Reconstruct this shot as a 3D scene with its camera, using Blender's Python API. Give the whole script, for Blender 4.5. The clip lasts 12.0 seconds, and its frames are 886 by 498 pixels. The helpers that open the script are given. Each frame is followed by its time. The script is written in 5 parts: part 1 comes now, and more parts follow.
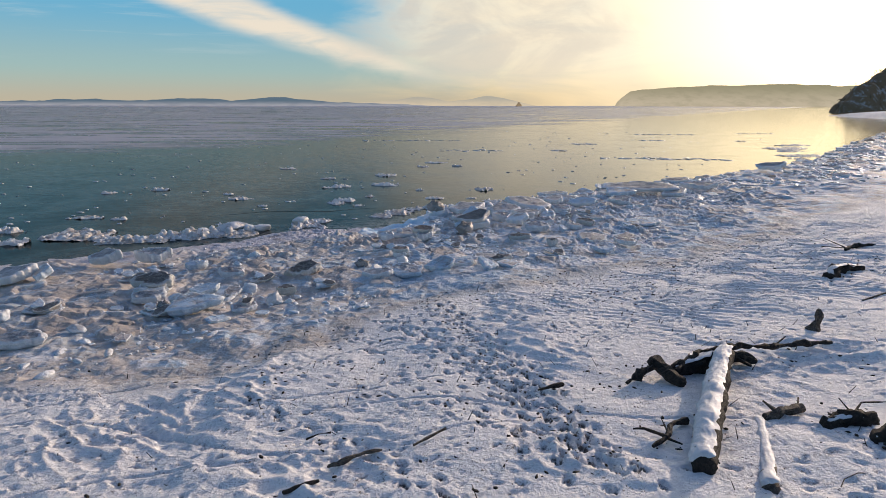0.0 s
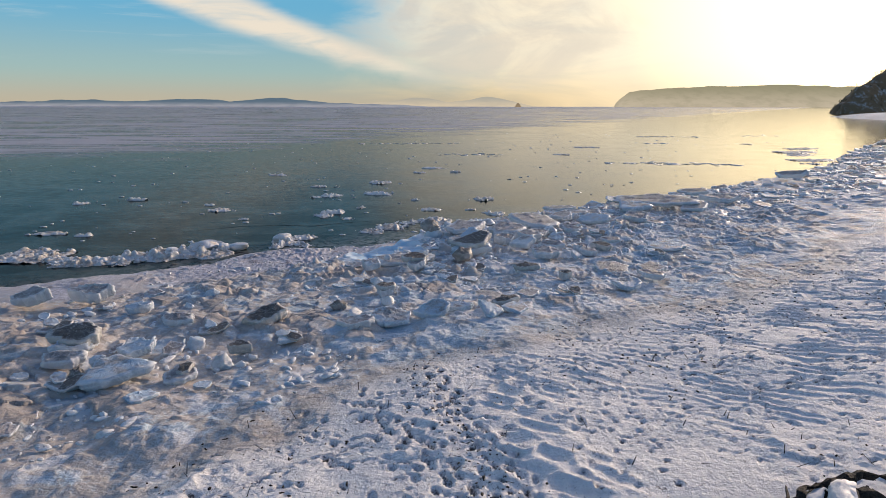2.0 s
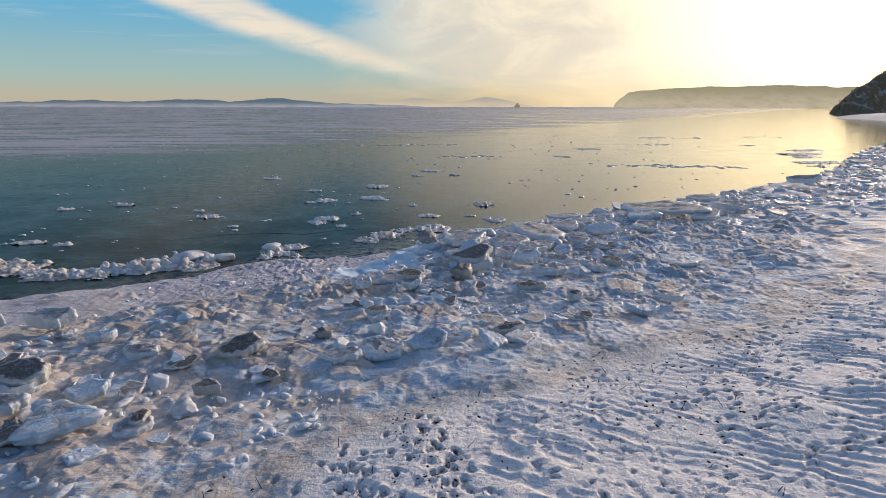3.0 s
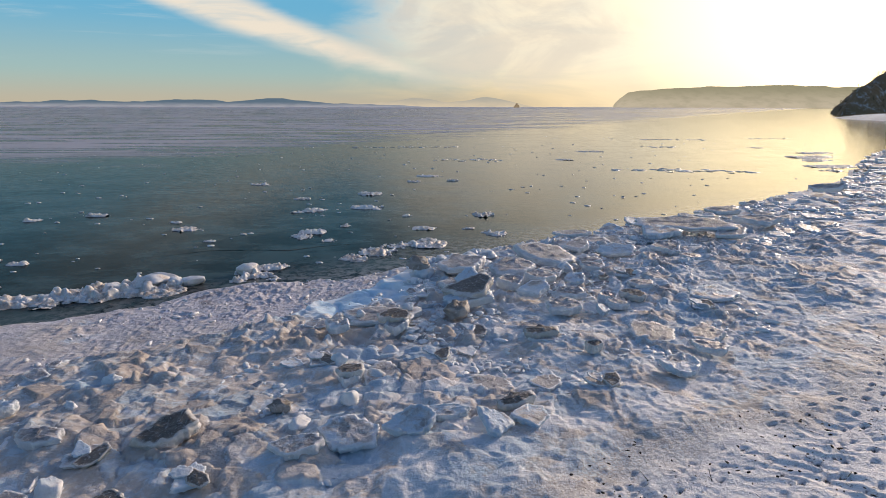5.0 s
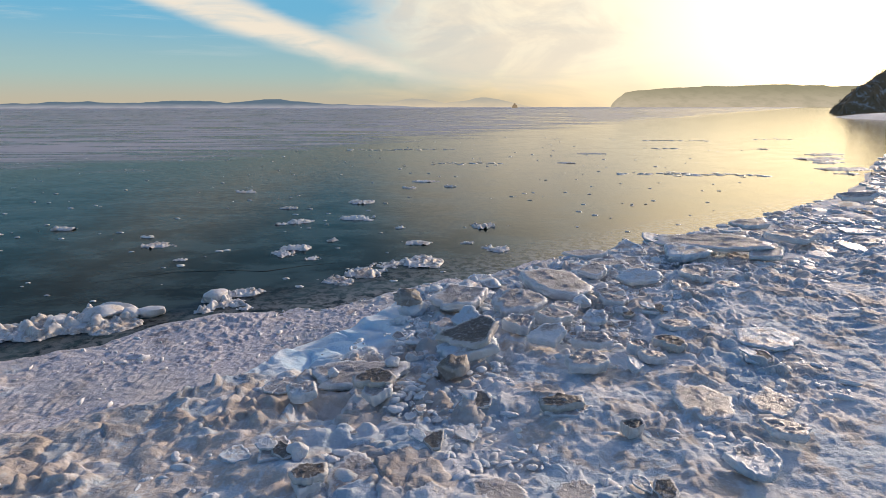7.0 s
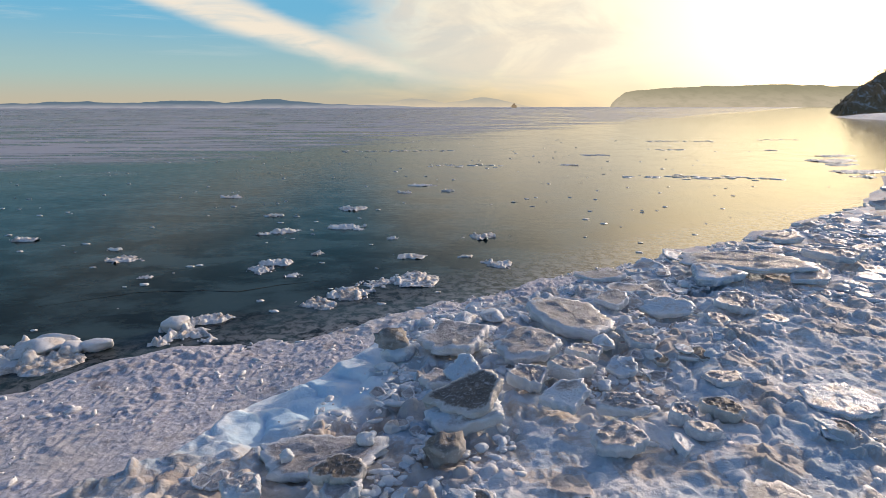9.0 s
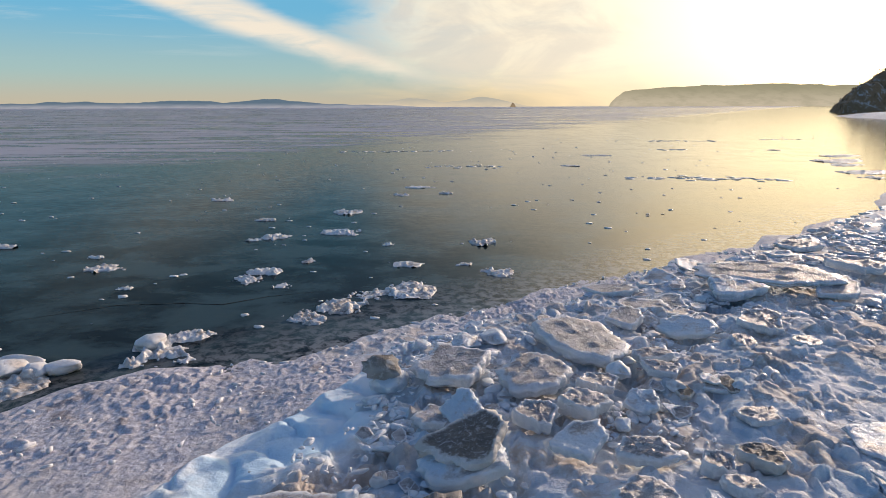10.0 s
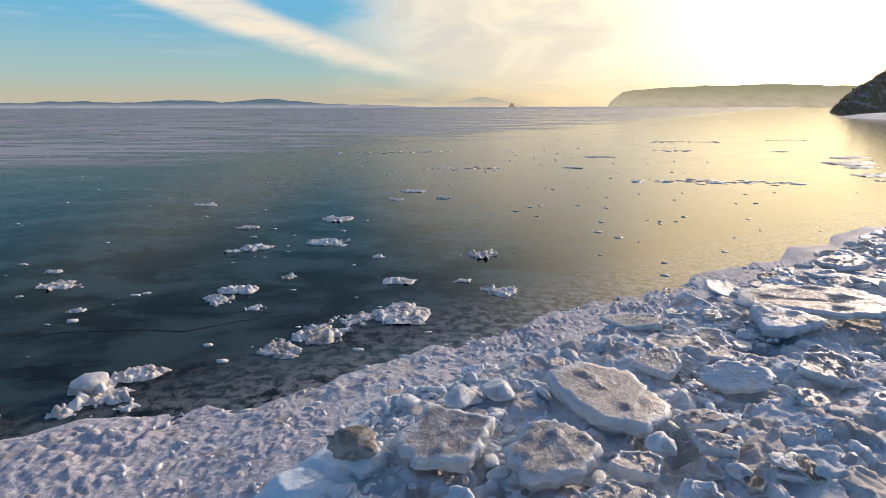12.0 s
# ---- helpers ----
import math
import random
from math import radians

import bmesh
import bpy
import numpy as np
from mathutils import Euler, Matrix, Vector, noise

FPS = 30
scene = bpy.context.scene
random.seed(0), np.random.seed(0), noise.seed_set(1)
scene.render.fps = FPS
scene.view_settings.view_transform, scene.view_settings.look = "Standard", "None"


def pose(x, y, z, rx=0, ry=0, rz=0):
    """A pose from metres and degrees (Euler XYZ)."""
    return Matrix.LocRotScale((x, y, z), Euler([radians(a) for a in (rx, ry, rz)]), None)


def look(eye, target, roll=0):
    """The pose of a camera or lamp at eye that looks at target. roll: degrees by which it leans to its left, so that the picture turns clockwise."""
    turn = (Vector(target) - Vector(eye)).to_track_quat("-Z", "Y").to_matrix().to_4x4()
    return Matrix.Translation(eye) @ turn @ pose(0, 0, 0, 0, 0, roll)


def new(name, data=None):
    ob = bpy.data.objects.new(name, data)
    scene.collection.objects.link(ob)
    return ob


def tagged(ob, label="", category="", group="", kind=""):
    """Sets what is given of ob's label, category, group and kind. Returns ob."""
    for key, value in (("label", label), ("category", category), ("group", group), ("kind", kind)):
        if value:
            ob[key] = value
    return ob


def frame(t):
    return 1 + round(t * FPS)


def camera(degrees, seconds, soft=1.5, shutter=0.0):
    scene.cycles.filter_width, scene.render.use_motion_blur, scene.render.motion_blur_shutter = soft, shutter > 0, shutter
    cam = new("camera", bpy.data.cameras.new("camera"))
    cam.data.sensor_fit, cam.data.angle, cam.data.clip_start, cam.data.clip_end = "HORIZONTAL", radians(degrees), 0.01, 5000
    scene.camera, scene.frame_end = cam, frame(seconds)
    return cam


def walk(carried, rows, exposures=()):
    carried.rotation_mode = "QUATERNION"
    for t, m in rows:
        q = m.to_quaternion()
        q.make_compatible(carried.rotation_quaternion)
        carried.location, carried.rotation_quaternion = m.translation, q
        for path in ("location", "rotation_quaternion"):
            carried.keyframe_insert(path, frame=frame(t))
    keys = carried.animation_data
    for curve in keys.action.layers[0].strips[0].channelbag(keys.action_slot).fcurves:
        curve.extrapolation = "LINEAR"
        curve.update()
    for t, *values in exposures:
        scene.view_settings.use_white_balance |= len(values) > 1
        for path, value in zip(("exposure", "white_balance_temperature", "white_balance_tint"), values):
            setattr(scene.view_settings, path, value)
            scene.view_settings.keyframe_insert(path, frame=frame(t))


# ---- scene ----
cam = camera(72.5, 12.0, soft=0.6)
PATH = [
    (0, (0.026, 0.104, 6.697), (0.022, 2.049, 6.233), 0.1),
    (0.5, (0.065, 0.922, 6.749), (0.061, 2.868, 6.287), 0.1),
    (1, (0.1, 1.748, 6.804), (0.098, 3.694, 6.342), 0.1),
    (1.5, (0.13, 2.648, 6.862), (0.128, 4.594, 6.4), 0.1),
    (2, (0.169, 3.452, 6.932), (0.168, 5.398, 6.47), 0.1),
    (2.5, (0.201, 4.319, 6.988), (0.201, 6.265, 6.526), 0.1),
    (3, (0.233, 5.137, 7.04), (0.234, 7.083, 6.579), 0.1),
    (5, (0.431, 8.259, 7.251), (0.434, 10.205, 6.79), 0.1),
    (5.5, (0.459, 9.107, 7.278), (0.462, 11.053, 6.817), 0.0),
    (6, (0.484, 9.949, 7.323), (0.488, 11.896, 6.862), -0.0),
    (6.5, (0.519, 10.769, 7.355), (0.525, 12.715, 6.894), -0.0),
    (7, (0.558, 11.59, 7.38), (0.566, 13.537, 6.92), -0.1),
    (9, (0.756, 14.749, 7.371), (0.766, 16.695, 6.911), -0.1),
    (9.5, (0.798, 15.524, 7.375), (0.809, 17.47, 6.914), -0.1),
    (10, (0.828, 16.317, 7.386), (0.841, 18.263, 6.925), -0.2),
    (10.5, (0.862, 17.122, 7.377), (0.876, 19.068, 6.916), -0.2),
    (11, (0.911, 17.9, 7.355), (0.926, 19.846, 6.894), -0.2),
    (11.5, (0.938, 18.65, 7.337), (0.954, 20.596, 6.877), -0.2),
    (12, (0.989, 19.345, 7.322), (1.006, 21.291, 6.861), -0.1),
]
walk(cam, [(t, look(eye, target, roll)) for t, eye, target, roll in PATH], ((0.0, 0.04), (5.0, 0.06), (7.0, 0.11), (9.0, 0.13), (12.0, 0.15)))

# ---- sky, sun ----
SUN_AZ, SUN_EL = radians(44), radians(13)
sun_dir = Vector((math.sin(SUN_AZ) * math.cos(SUN_EL), math.cos(SUN_AZ) * math.cos(SUN_EL), math.sin(SUN_EL)))
sun_data = bpy.data.lights.new("sun", "SUN")
sun_data.energy, sun_data.angle, sun_data.color = 3.3, radians(1.5), (1.0, 0.79, 0.64)
sun = new("sun", sun_data)
sun.matrix_world = look((0, 0, 60), Vector((0, 0, 60)) - sun_dir)


class Graph:
    """A short way to write node trees."""

    def __init__(self, tree):
        self.tree = tree

    def node(self, kind, inputs=(), **props):
        n = self.tree.nodes.new(kind)
        for key, value in props.items():
            setattr(n, key, value)
        for key, value in dict(inputs).items():
            self.feed(n.inputs[key], value)
        return n

    def feed(self, socket, value):
        if isinstance(value, bpy.types.NodeSocket):
            self.tree.links.new(value, socket)
        elif isinstance(value, bpy.types.Node):
            self.tree.links.new(value.outputs[0], socket)
        else:
            socket.default_value = value

    def math(self, op, a, b=0.0, c=0.0, clamp=False):
        return self.node("ShaderNodeMath", {0: a, 1: b, 2: c}, operation=op, use_clamp=clamp).outputs[0]

    def step(self, v, lo, hi, a=0.0, b=1.0):
        return self.node("ShaderNodeMapRange", {0: v, 1: lo, 2: hi, 3: a, 4: b}, interpolation_type="SMOOTHSTEP").outputs[0]

    def mix(self, f, a, b):
        n = self.node("ShaderNodeMix", data_type="RGBA")
        self.feed(n.inputs[0], f)
        self.feed(n.inputs[6], a)
        self.feed(n.inputs[7], b)
        return n.outputs[2]

    def noise(self, vec, scale, detail=4.0, rough=0.55, warp=0.0):
        return self.node("ShaderNodeTexNoise", {"Vector": vec, "Scale": scale, "Detail": detail, "Roughness": rough, "Distortion": warp}).outputs[0]

    def stretch(self, vec, sx, sy, sz):
        return self.node("ShaderNodeVectorMath", {0: vec, 1: (sx, sy, sz)}, operation="MULTIPLY").outputs[0]


def rgb(r, g, b):
    return (r, g, b, 1.0)


world = bpy.data.worlds.new("sky")
scene.world = world
world.use_nodes = True
g = Graph(world.node_tree)
background = next(n for n in world.node_tree.nodes if n.type == "BACKGROUND")
heaven = g.node("ShaderNodeTexSky", sky_type="NISHITA", sun_disc=False, sun_elevation=SUN_EL, sun_rotation=SUN_AZ, air_density=1.0, dust_density=1.2, ozone_density=1.6)
way = g.node("ShaderNodeTexCoord").outputs["Generated"]
wx, wy, wz = g.node("ShaderNodeSeparateXYZ", {0: way}).outputs
az = g.math("ARCTAN2", wx, wy)
el = g.math("ARCSINE", wz)
near_sun = g.node("ShaderNodeVectorMath", {0: way, 1: tuple(sun_dir)}, operation="DOT_PRODUCT").outputs["Value"]
flat = g.node("ShaderNodeCombineXYZ", {0: az, 1: g.math("MULTIPLY", el, 2.2), 2: 0.0}).outputs[0]
tilted = g.node("ShaderNodeMapping", {"Vector": flat, "Rotation": (0, 0, radians(24)), "Scale": (1.0, 2.2, 1.0)}).outputs[0]
wisp = g.noise(tilted, 4.0, 5.0, 0.55, 0.5)
clear = g.node("ShaderNodeVectorMath", {0: heaven, 1: (0.146, 0.148, 0.170)}, operation="MULTIPLY").outputs[0]
blue = g.mix(g.step(el, 0.03, 0.15), rgb(0.36, 0.49, 0.46), rgb(0.145, 0.42, 0.62))
blue = g.mix(g.step(el, 0.0, 0.055), rgb(0.50, 0.44, 0.33), blue)
cream = g.mix(g.step(el, 0.0, 0.10), rgb(0.96, 0.70, 0.37), rgb(0.95, 0.81, 0.58))
cream = g.mix(g.math("MULTIPLY", g.step(near_sun, 0.70, 0.94), g.step(el, 0.0, 0.09, 0.45, 1.0)), cream, rgb(1.12, 0.99, 0.76))
veil = g.step(g.math("ADD", near_sun, g.math("MULTIPLY", g.math("SUBTRACT", wisp, 0.5), 0.40)), 0.60, 0.90)
low = g.mix(veil, blue, cream)
# the long cloud that climbs to the upper left
fluff = g.noise(tilted, 9.0, 6.0, 0.6, 0.6)
curl = g.math("MULTIPLY", g.math("SUBTRACT", fluff, 0.5), 0.030)
along = g.math("SUBTRACT", -0.138, az)
lower = g.math("ADD", 0.0575, g.math("MULTIPLY", along, g.math("ADD", 0.215, g.math("MULTIPLY", along, 0.23))))
upper = g.math("ADD", 0.094, g.math("MULTIPLY", along, 0.38))
band = g.math("MULTIPLY", g.step(g.math("SUBTRACT", g.math("ADD", el, g.math("MULTIPLY", curl, 0.35)), lower), -0.006, 0.020), g.step(g.math("SUBTRACT", g.math("ADD", el, curl), upper), 0.010, -0.014))
band = g.math("MULTIPLY", band, g.step(az, 0.10, -0.10))
band = g.math("MULTIPLY", band, g.step(fluff, 0.28, 0.60, 0.62, 1.0))
low = g.mix(g.math("MULTIPLY", band, 0.92), low, rgb(0.88, 0.76, 0.61))
# thin cirrus over the far left
thin = g.math("MULTIPLY", g.step(g.noise(g.node("ShaderNodeMapping", {"Vector": flat, "Rotation": (0, 0, radians(14)), "Scale": (1.0, 7.0, 1.0)}).outputs[0], 3.0, 6.0, 0.62, 0.4), 0.50, 0.72), g.math("MULTIPLY", g.step(el, 0.05, 0.10), g.step(az, -0.22, -0.40)))
low = g.mix(g.math("MULTIPLY", thin, 0.4), low, rgb(0.72, 0.74, 0.70))
# the soft heap of cloud over the open sea
puff = g.noise(g.node("ShaderNodeCombineXYZ", {0: az, 1: g.math("MULTIPLY", el, 1.9), 2: 0.3}).outputs[0], 8.0, 6.0, 0.58, 0.5)
bx = g.math("DIVIDE", g.math("SUBTRACT", az, 0.055), 0.19)
by = g.math("DIVIDE", g.math("SUBTRACT", el, 0.115), 0.075)
heap = g.step(g.math("ADD", g.math("ADD", g.math("MULTIPLY", bx, bx), g.math("MULTIPLY", by, by)), g.math("MULTIPLY", g.math("SUBTRACT", puff, 0.5), 3.0)), 1.9, 0.0)
low = g.mix(g.math("MULTIPLY", heap, 0.75), low, g.mix(g.step(puff, 0.40, 0.62), rgb(0.74, 0.66, 0.55), rgb(0.98, 0.85, 0.64)))
low = g.mix(g.math("MULTIPLY", g.step(el, 0.15, 0.25), g.step(near_sun, 0.86, 0.985)), low, rgb(3.4, 2.5, 1.35))
low = g.mix(g.math("MULTIPLY", g.step(el, 0.16, 0.30), g.step(veil, 1.0, 0.2)), low, rgb(0.055, 0.125, 0.17))
sky_colour = g.mix(g.step(g.math("SUBTRACT", el, g.math("MULTIPLY", veil, 0.10)), 0.18, 0.42), low, clear)
glow = g.step(near_sun, 0.87, 1.0)
sky_colour = g.mix(glow, sky_colour, rgb(2.6, 2.05, 1.2))
g.feed(background.inputs[0], sky_colour)
background.inputs[1].default_value = 1.0


# ---- materials ----
def material(name):
    m = bpy.data.materials.new(name)
    m.use_nodes = True
    gr = Graph(m.node_tree)
    bsdf = next(n for n in m.node_tree.nodes if n.type == "BSDF_PRINCIPLED")
    where = gr.node("ShaderNodeNewGeometry").outputs["Position"]
    local = gr.node("ShaderNodeTexCoord").outputs["Object"]
    return m, gr, bsdf, where, local


def bump(gr, bsdf, height, strength, distance, before=None):
    n = gr.node("ShaderNodeBump", {"Strength": strength, "Distance": distance, "Height": height})
    if before:
        gr.feed(n.inputs["Normal"], before)
    gr.feed(bsdf.inputs["Normal"], n.outputs[0])
    return n.outputs[0]


def ground_material():
    m, gr, b, where, _ = material("snow_and_ice")
    icy, wet, trod, way, blue, pane = (gr.node("ShaderNodeAttribute", attribute_name=key).outputs["Fac"] for key in ("icy", "wet", "trod", "way", "blue", "pane"))
    soft = gr.noise(where, 0.7, 5)
    fine = gr.noise(where, 9.0, 5, 0.6)
    crumbs = gr.noise(where, 26.0, 4, 0.65)
    # open snow: white, with grit and soil where it was trodden
    snow = gr.mix(gr.step(fine, 0.3, 0.75), rgb(0.77, 0.75, 0.75), rgb(0.92, 0.89, 0.865))
    grit = gr.math("MULTIPLY", gr.step(gr.noise(where, 13.0, 6, 0.8), 0.578, 0.615), gr.step(gr.noise(where, 0.9, 3), 0.36, 0.60))
    snow = gr.mix(gr.math("MULTIPLY", grit, 0.85), snow, rgb(0.09, 0.07, 0.06))
    soil = gr.math("MULTIPLY", gr.step(trod, 0.2, 0.8), gr.step(gr.noise(where, 7.0, 5, 0.75), 0.44, 0.58))
    snow = gr.mix(gr.math("MULTIPLY", soil, 0.93), snow, rgb(0.09, 0.07, 0.06))
    # shore ice: glazed, blue where clear, tan from frozen-in silt and painted sun warmth
    ice = gr.mix(gr.step(soft, 0.40, 0.60), rgb(0.46, 0.56, 0.65), rgb(0.74, 0.73, 0.735))
    hoar = gr.step(gr.noise(where, 3.2, 6, 0.7, 0.4), 0.50, 0.62)
    ice = gr.mix(gr.math("MULTIPLY", hoar, 0.6), ice, rgb(0.83, 0.83, 0.85))
    east = gr.node("ShaderNodeSeparateXYZ", {0: where}).outputs[0]
    # extra tan towards -x paints the warm sunlight on that side
    silt = gr.math("MULTIPLY", gr.step(gr.math("ADD", gr.noise(where, 1.1, 7, 0.66, 0.6), gr.step(east, 0.5, -6.0, 0.0, 0.12)), 0.48, 0.60), gr.step(fine, 0.32, 0.55, 0.4, 1.0))
    ice = gr.mix(gr.math("MULTIPLY", silt, 0.64), ice, rgb(0.45, 0.355, 0.275))
    ice = gr.mix(gr.step(pane, 0.55, 0.75, 0.0, 0.55), ice, rgb(0.42, 0.345, 0.29))
    ice = gr.mix(gr.step(pane, 0.40, 0.15, 0.0, 0.45), ice, rgb(0.40, 0.54, 0.64))
    ice = gr.mix(blue, ice, gr.mix(gr.step(soft, 0.42, 0.58), rgb(0.56, 0.74, 0.88), rgb(0.80, 0.86, 0.90)))
    colour = gr.mix(icy, snow, ice)
    colour = gr.mix(gr.math("MULTIPLY", way, gr.step(crumbs, 0.42, 0.60, 0.2, 0.8)), colour, rgb(0.42, 0.36, 0.31))
    # the low ledge by the water: pale rime with stains of mud
    damp = gr.mix(gr.step(fine, 0.36, 0.62), rgb(0.45, 0.43, 0.46), rgb(0.66, 0.645, 0.69))
    damp = gr.mix(gr.math("MULTIPLY", gr.step(gr.noise(where, 0.9, 6, 0.7, 0.5), 0.53, 0.66), 0.7), damp, rgb(0.28, 0.24, 0.225))
    colour = gr.mix(gr.math("MULTIPLY", wet, gr.math("SUBTRACT", 1.0, blue)), colour, damp)
    gr.feed(b.inputs["Base Color"], colour)
    glaze = gr.math("MULTIPLY", icy, gr.step(hoar, 0.8, 0.1, 0.0, 0.4))
    gr.feed(b.inputs["Roughness"], gr.math("ADD", gr.math("MULTIPLY", glaze, -0.30), gr.math("ADD", 0.72, gr.math("MULTIPLY", fine, 0.1))))
    b.inputs["Specular IOR Level"].default_value = 0.14
    firm = gr.math("SUBTRACT", 1.0, gr.math("MULTIPLY", icy, gr.math("ADD", 0.15, gr.math("MULTIPLY", blue, 0.4))))
    n = bump(gr, b, gr.noise(where, 2.4, 4, 0.6), 0.30, 0.12)
    n = bump(gr, b, fine, gr.math("MULTIPLY", firm, 0.6), 0.06, n)
    bump(gr, b, crumbs, gr.math("MULTIPLY", firm, 0.65), 0.030, n)
    return m


def ice_material(name, clean, dirt, amount, rough=0.45, crumbly=1.0, sides=0.10):
    """Old sea ice: pale glazed sides, silt frozen into the top, and a crust of rime."""
    m, gr, b, where, local = material(name)
    chance = gr.math("FRACT", gr.math("ADD", gr.node("ShaderNodeObjectInfo").outputs["Random"], gr.node("ShaderNodeNewGeometry").outputs["Random Per Island"]))
    shifted = gr.node("ShaderNodeVectorMath", {0: where, 1: gr.node("ShaderNodeCombineXYZ", {0: gr.math("MULTIPLY", chance, 40.0), 1: 0.0, 2: 0.0})}, operation="ADD").outputs[0]
    broad = gr.noise(shifted, 1.8, 4, 0.6)
    fine = gr.noise(shifted, 11.0, 5, 0.6)
    pits = gr.noise(shifted, 45.0, 3, 0.6)
    crust = gr.noise(shifted, 5.5, 6, 0.68, 1.0)
    pale = gr.mix(gr.step(gr.noise(shifted, 0.9, 3), 0.38, 0.62), clean, rgb(0.80, 0.785, 0.775))
    tone = gr.mix(gr.step(chance, 0.0, 1.0, 0.0, 0.5), pale, rgb(clean[0] * 0.80, clean[1] * 0.90, clean[2] * 1.0))
    up = gr.node("ShaderNodeSeparateXYZ", {0: gr.node("ShaderNodeNewGeometry").outputs["Normal"]}).outputs[2]
    silt = gr.step(gr.math("ADD", gr.math("ADD", broad, gr.math("MULTIPLY", chance, 0.12)), gr.math("MULTIPLY", fine, 0.25)), 0.80 - amount * 0.45, 0.98 - amount * 0.45, 0.0, 0.9)
    rim = gr.node("ShaderNodeAttribute", attribute_name="rim").outputs["Fac"]
    silt = gr.math("MULTIPLY", silt, gr.step(gr.math("ADD", rim, gr.math("MULTIPLY", gr.math("SUBTRACT", fine, 0.5), 1.2)), 0.9, 0.3, 0.25, 1.0))
    tone = gr.mix(gr.math("MULTIPLY", silt, gr.step(up, 0.25, 0.8, sides, 1.0)), tone, gr.mix(gr.step(gr.noise(shifted, 3.0, 5, 0.65, 0.6), 0.42, 0.58), rgb(dirt[0] * 0.55, dirt[1] * 0.54, dirt[2] * 0.54), rgb(dirt[0] * 1.12, dirt[1] * 1.12, dirt[2] * 1.13)))
    rime = gr.noise(shifted, 17.0, 5, 0.7, 0.5)
    frost = gr.math("MAXIMUM", gr.step(crust, 0.56, 0.64, 0.0, 0.12 + 0.30 * crumbly), gr.step(rime, 0.54, 0.63, 0.0, 0.32 * crumbly))
    worn = gr.step(gr.node("ShaderNodeNewGeometry").outputs["Pointiness"], 0.51, 0.58, 0.0, 0.75 - sides)
    tone = gr.mix(gr.math("MAXIMUM", frost, worn), tone, rgb(0.82, 0.83, 0.86))
    gr.feed(b.inputs["Base Color"], tone)
    gr.feed(b.inputs["Roughness"], gr.math("ADD", gr.step(frost, 0.0, 0.5, rough - 0.12, rough + 0.15), gr.math("MULTIPLY", fine, 0.2)))
    n = bump(gr, b, crust, 0.75 * crumbly, 0.06)
    n = bump(gr, b, fine, 0.5 * crumbly, 0.03, n)
    n = bump(gr, b, rime, 0.6 * crumbly, 0.022, n)
    bump(gr, b, pits, 0.25 * crumbly, 0.010, n)
    return m


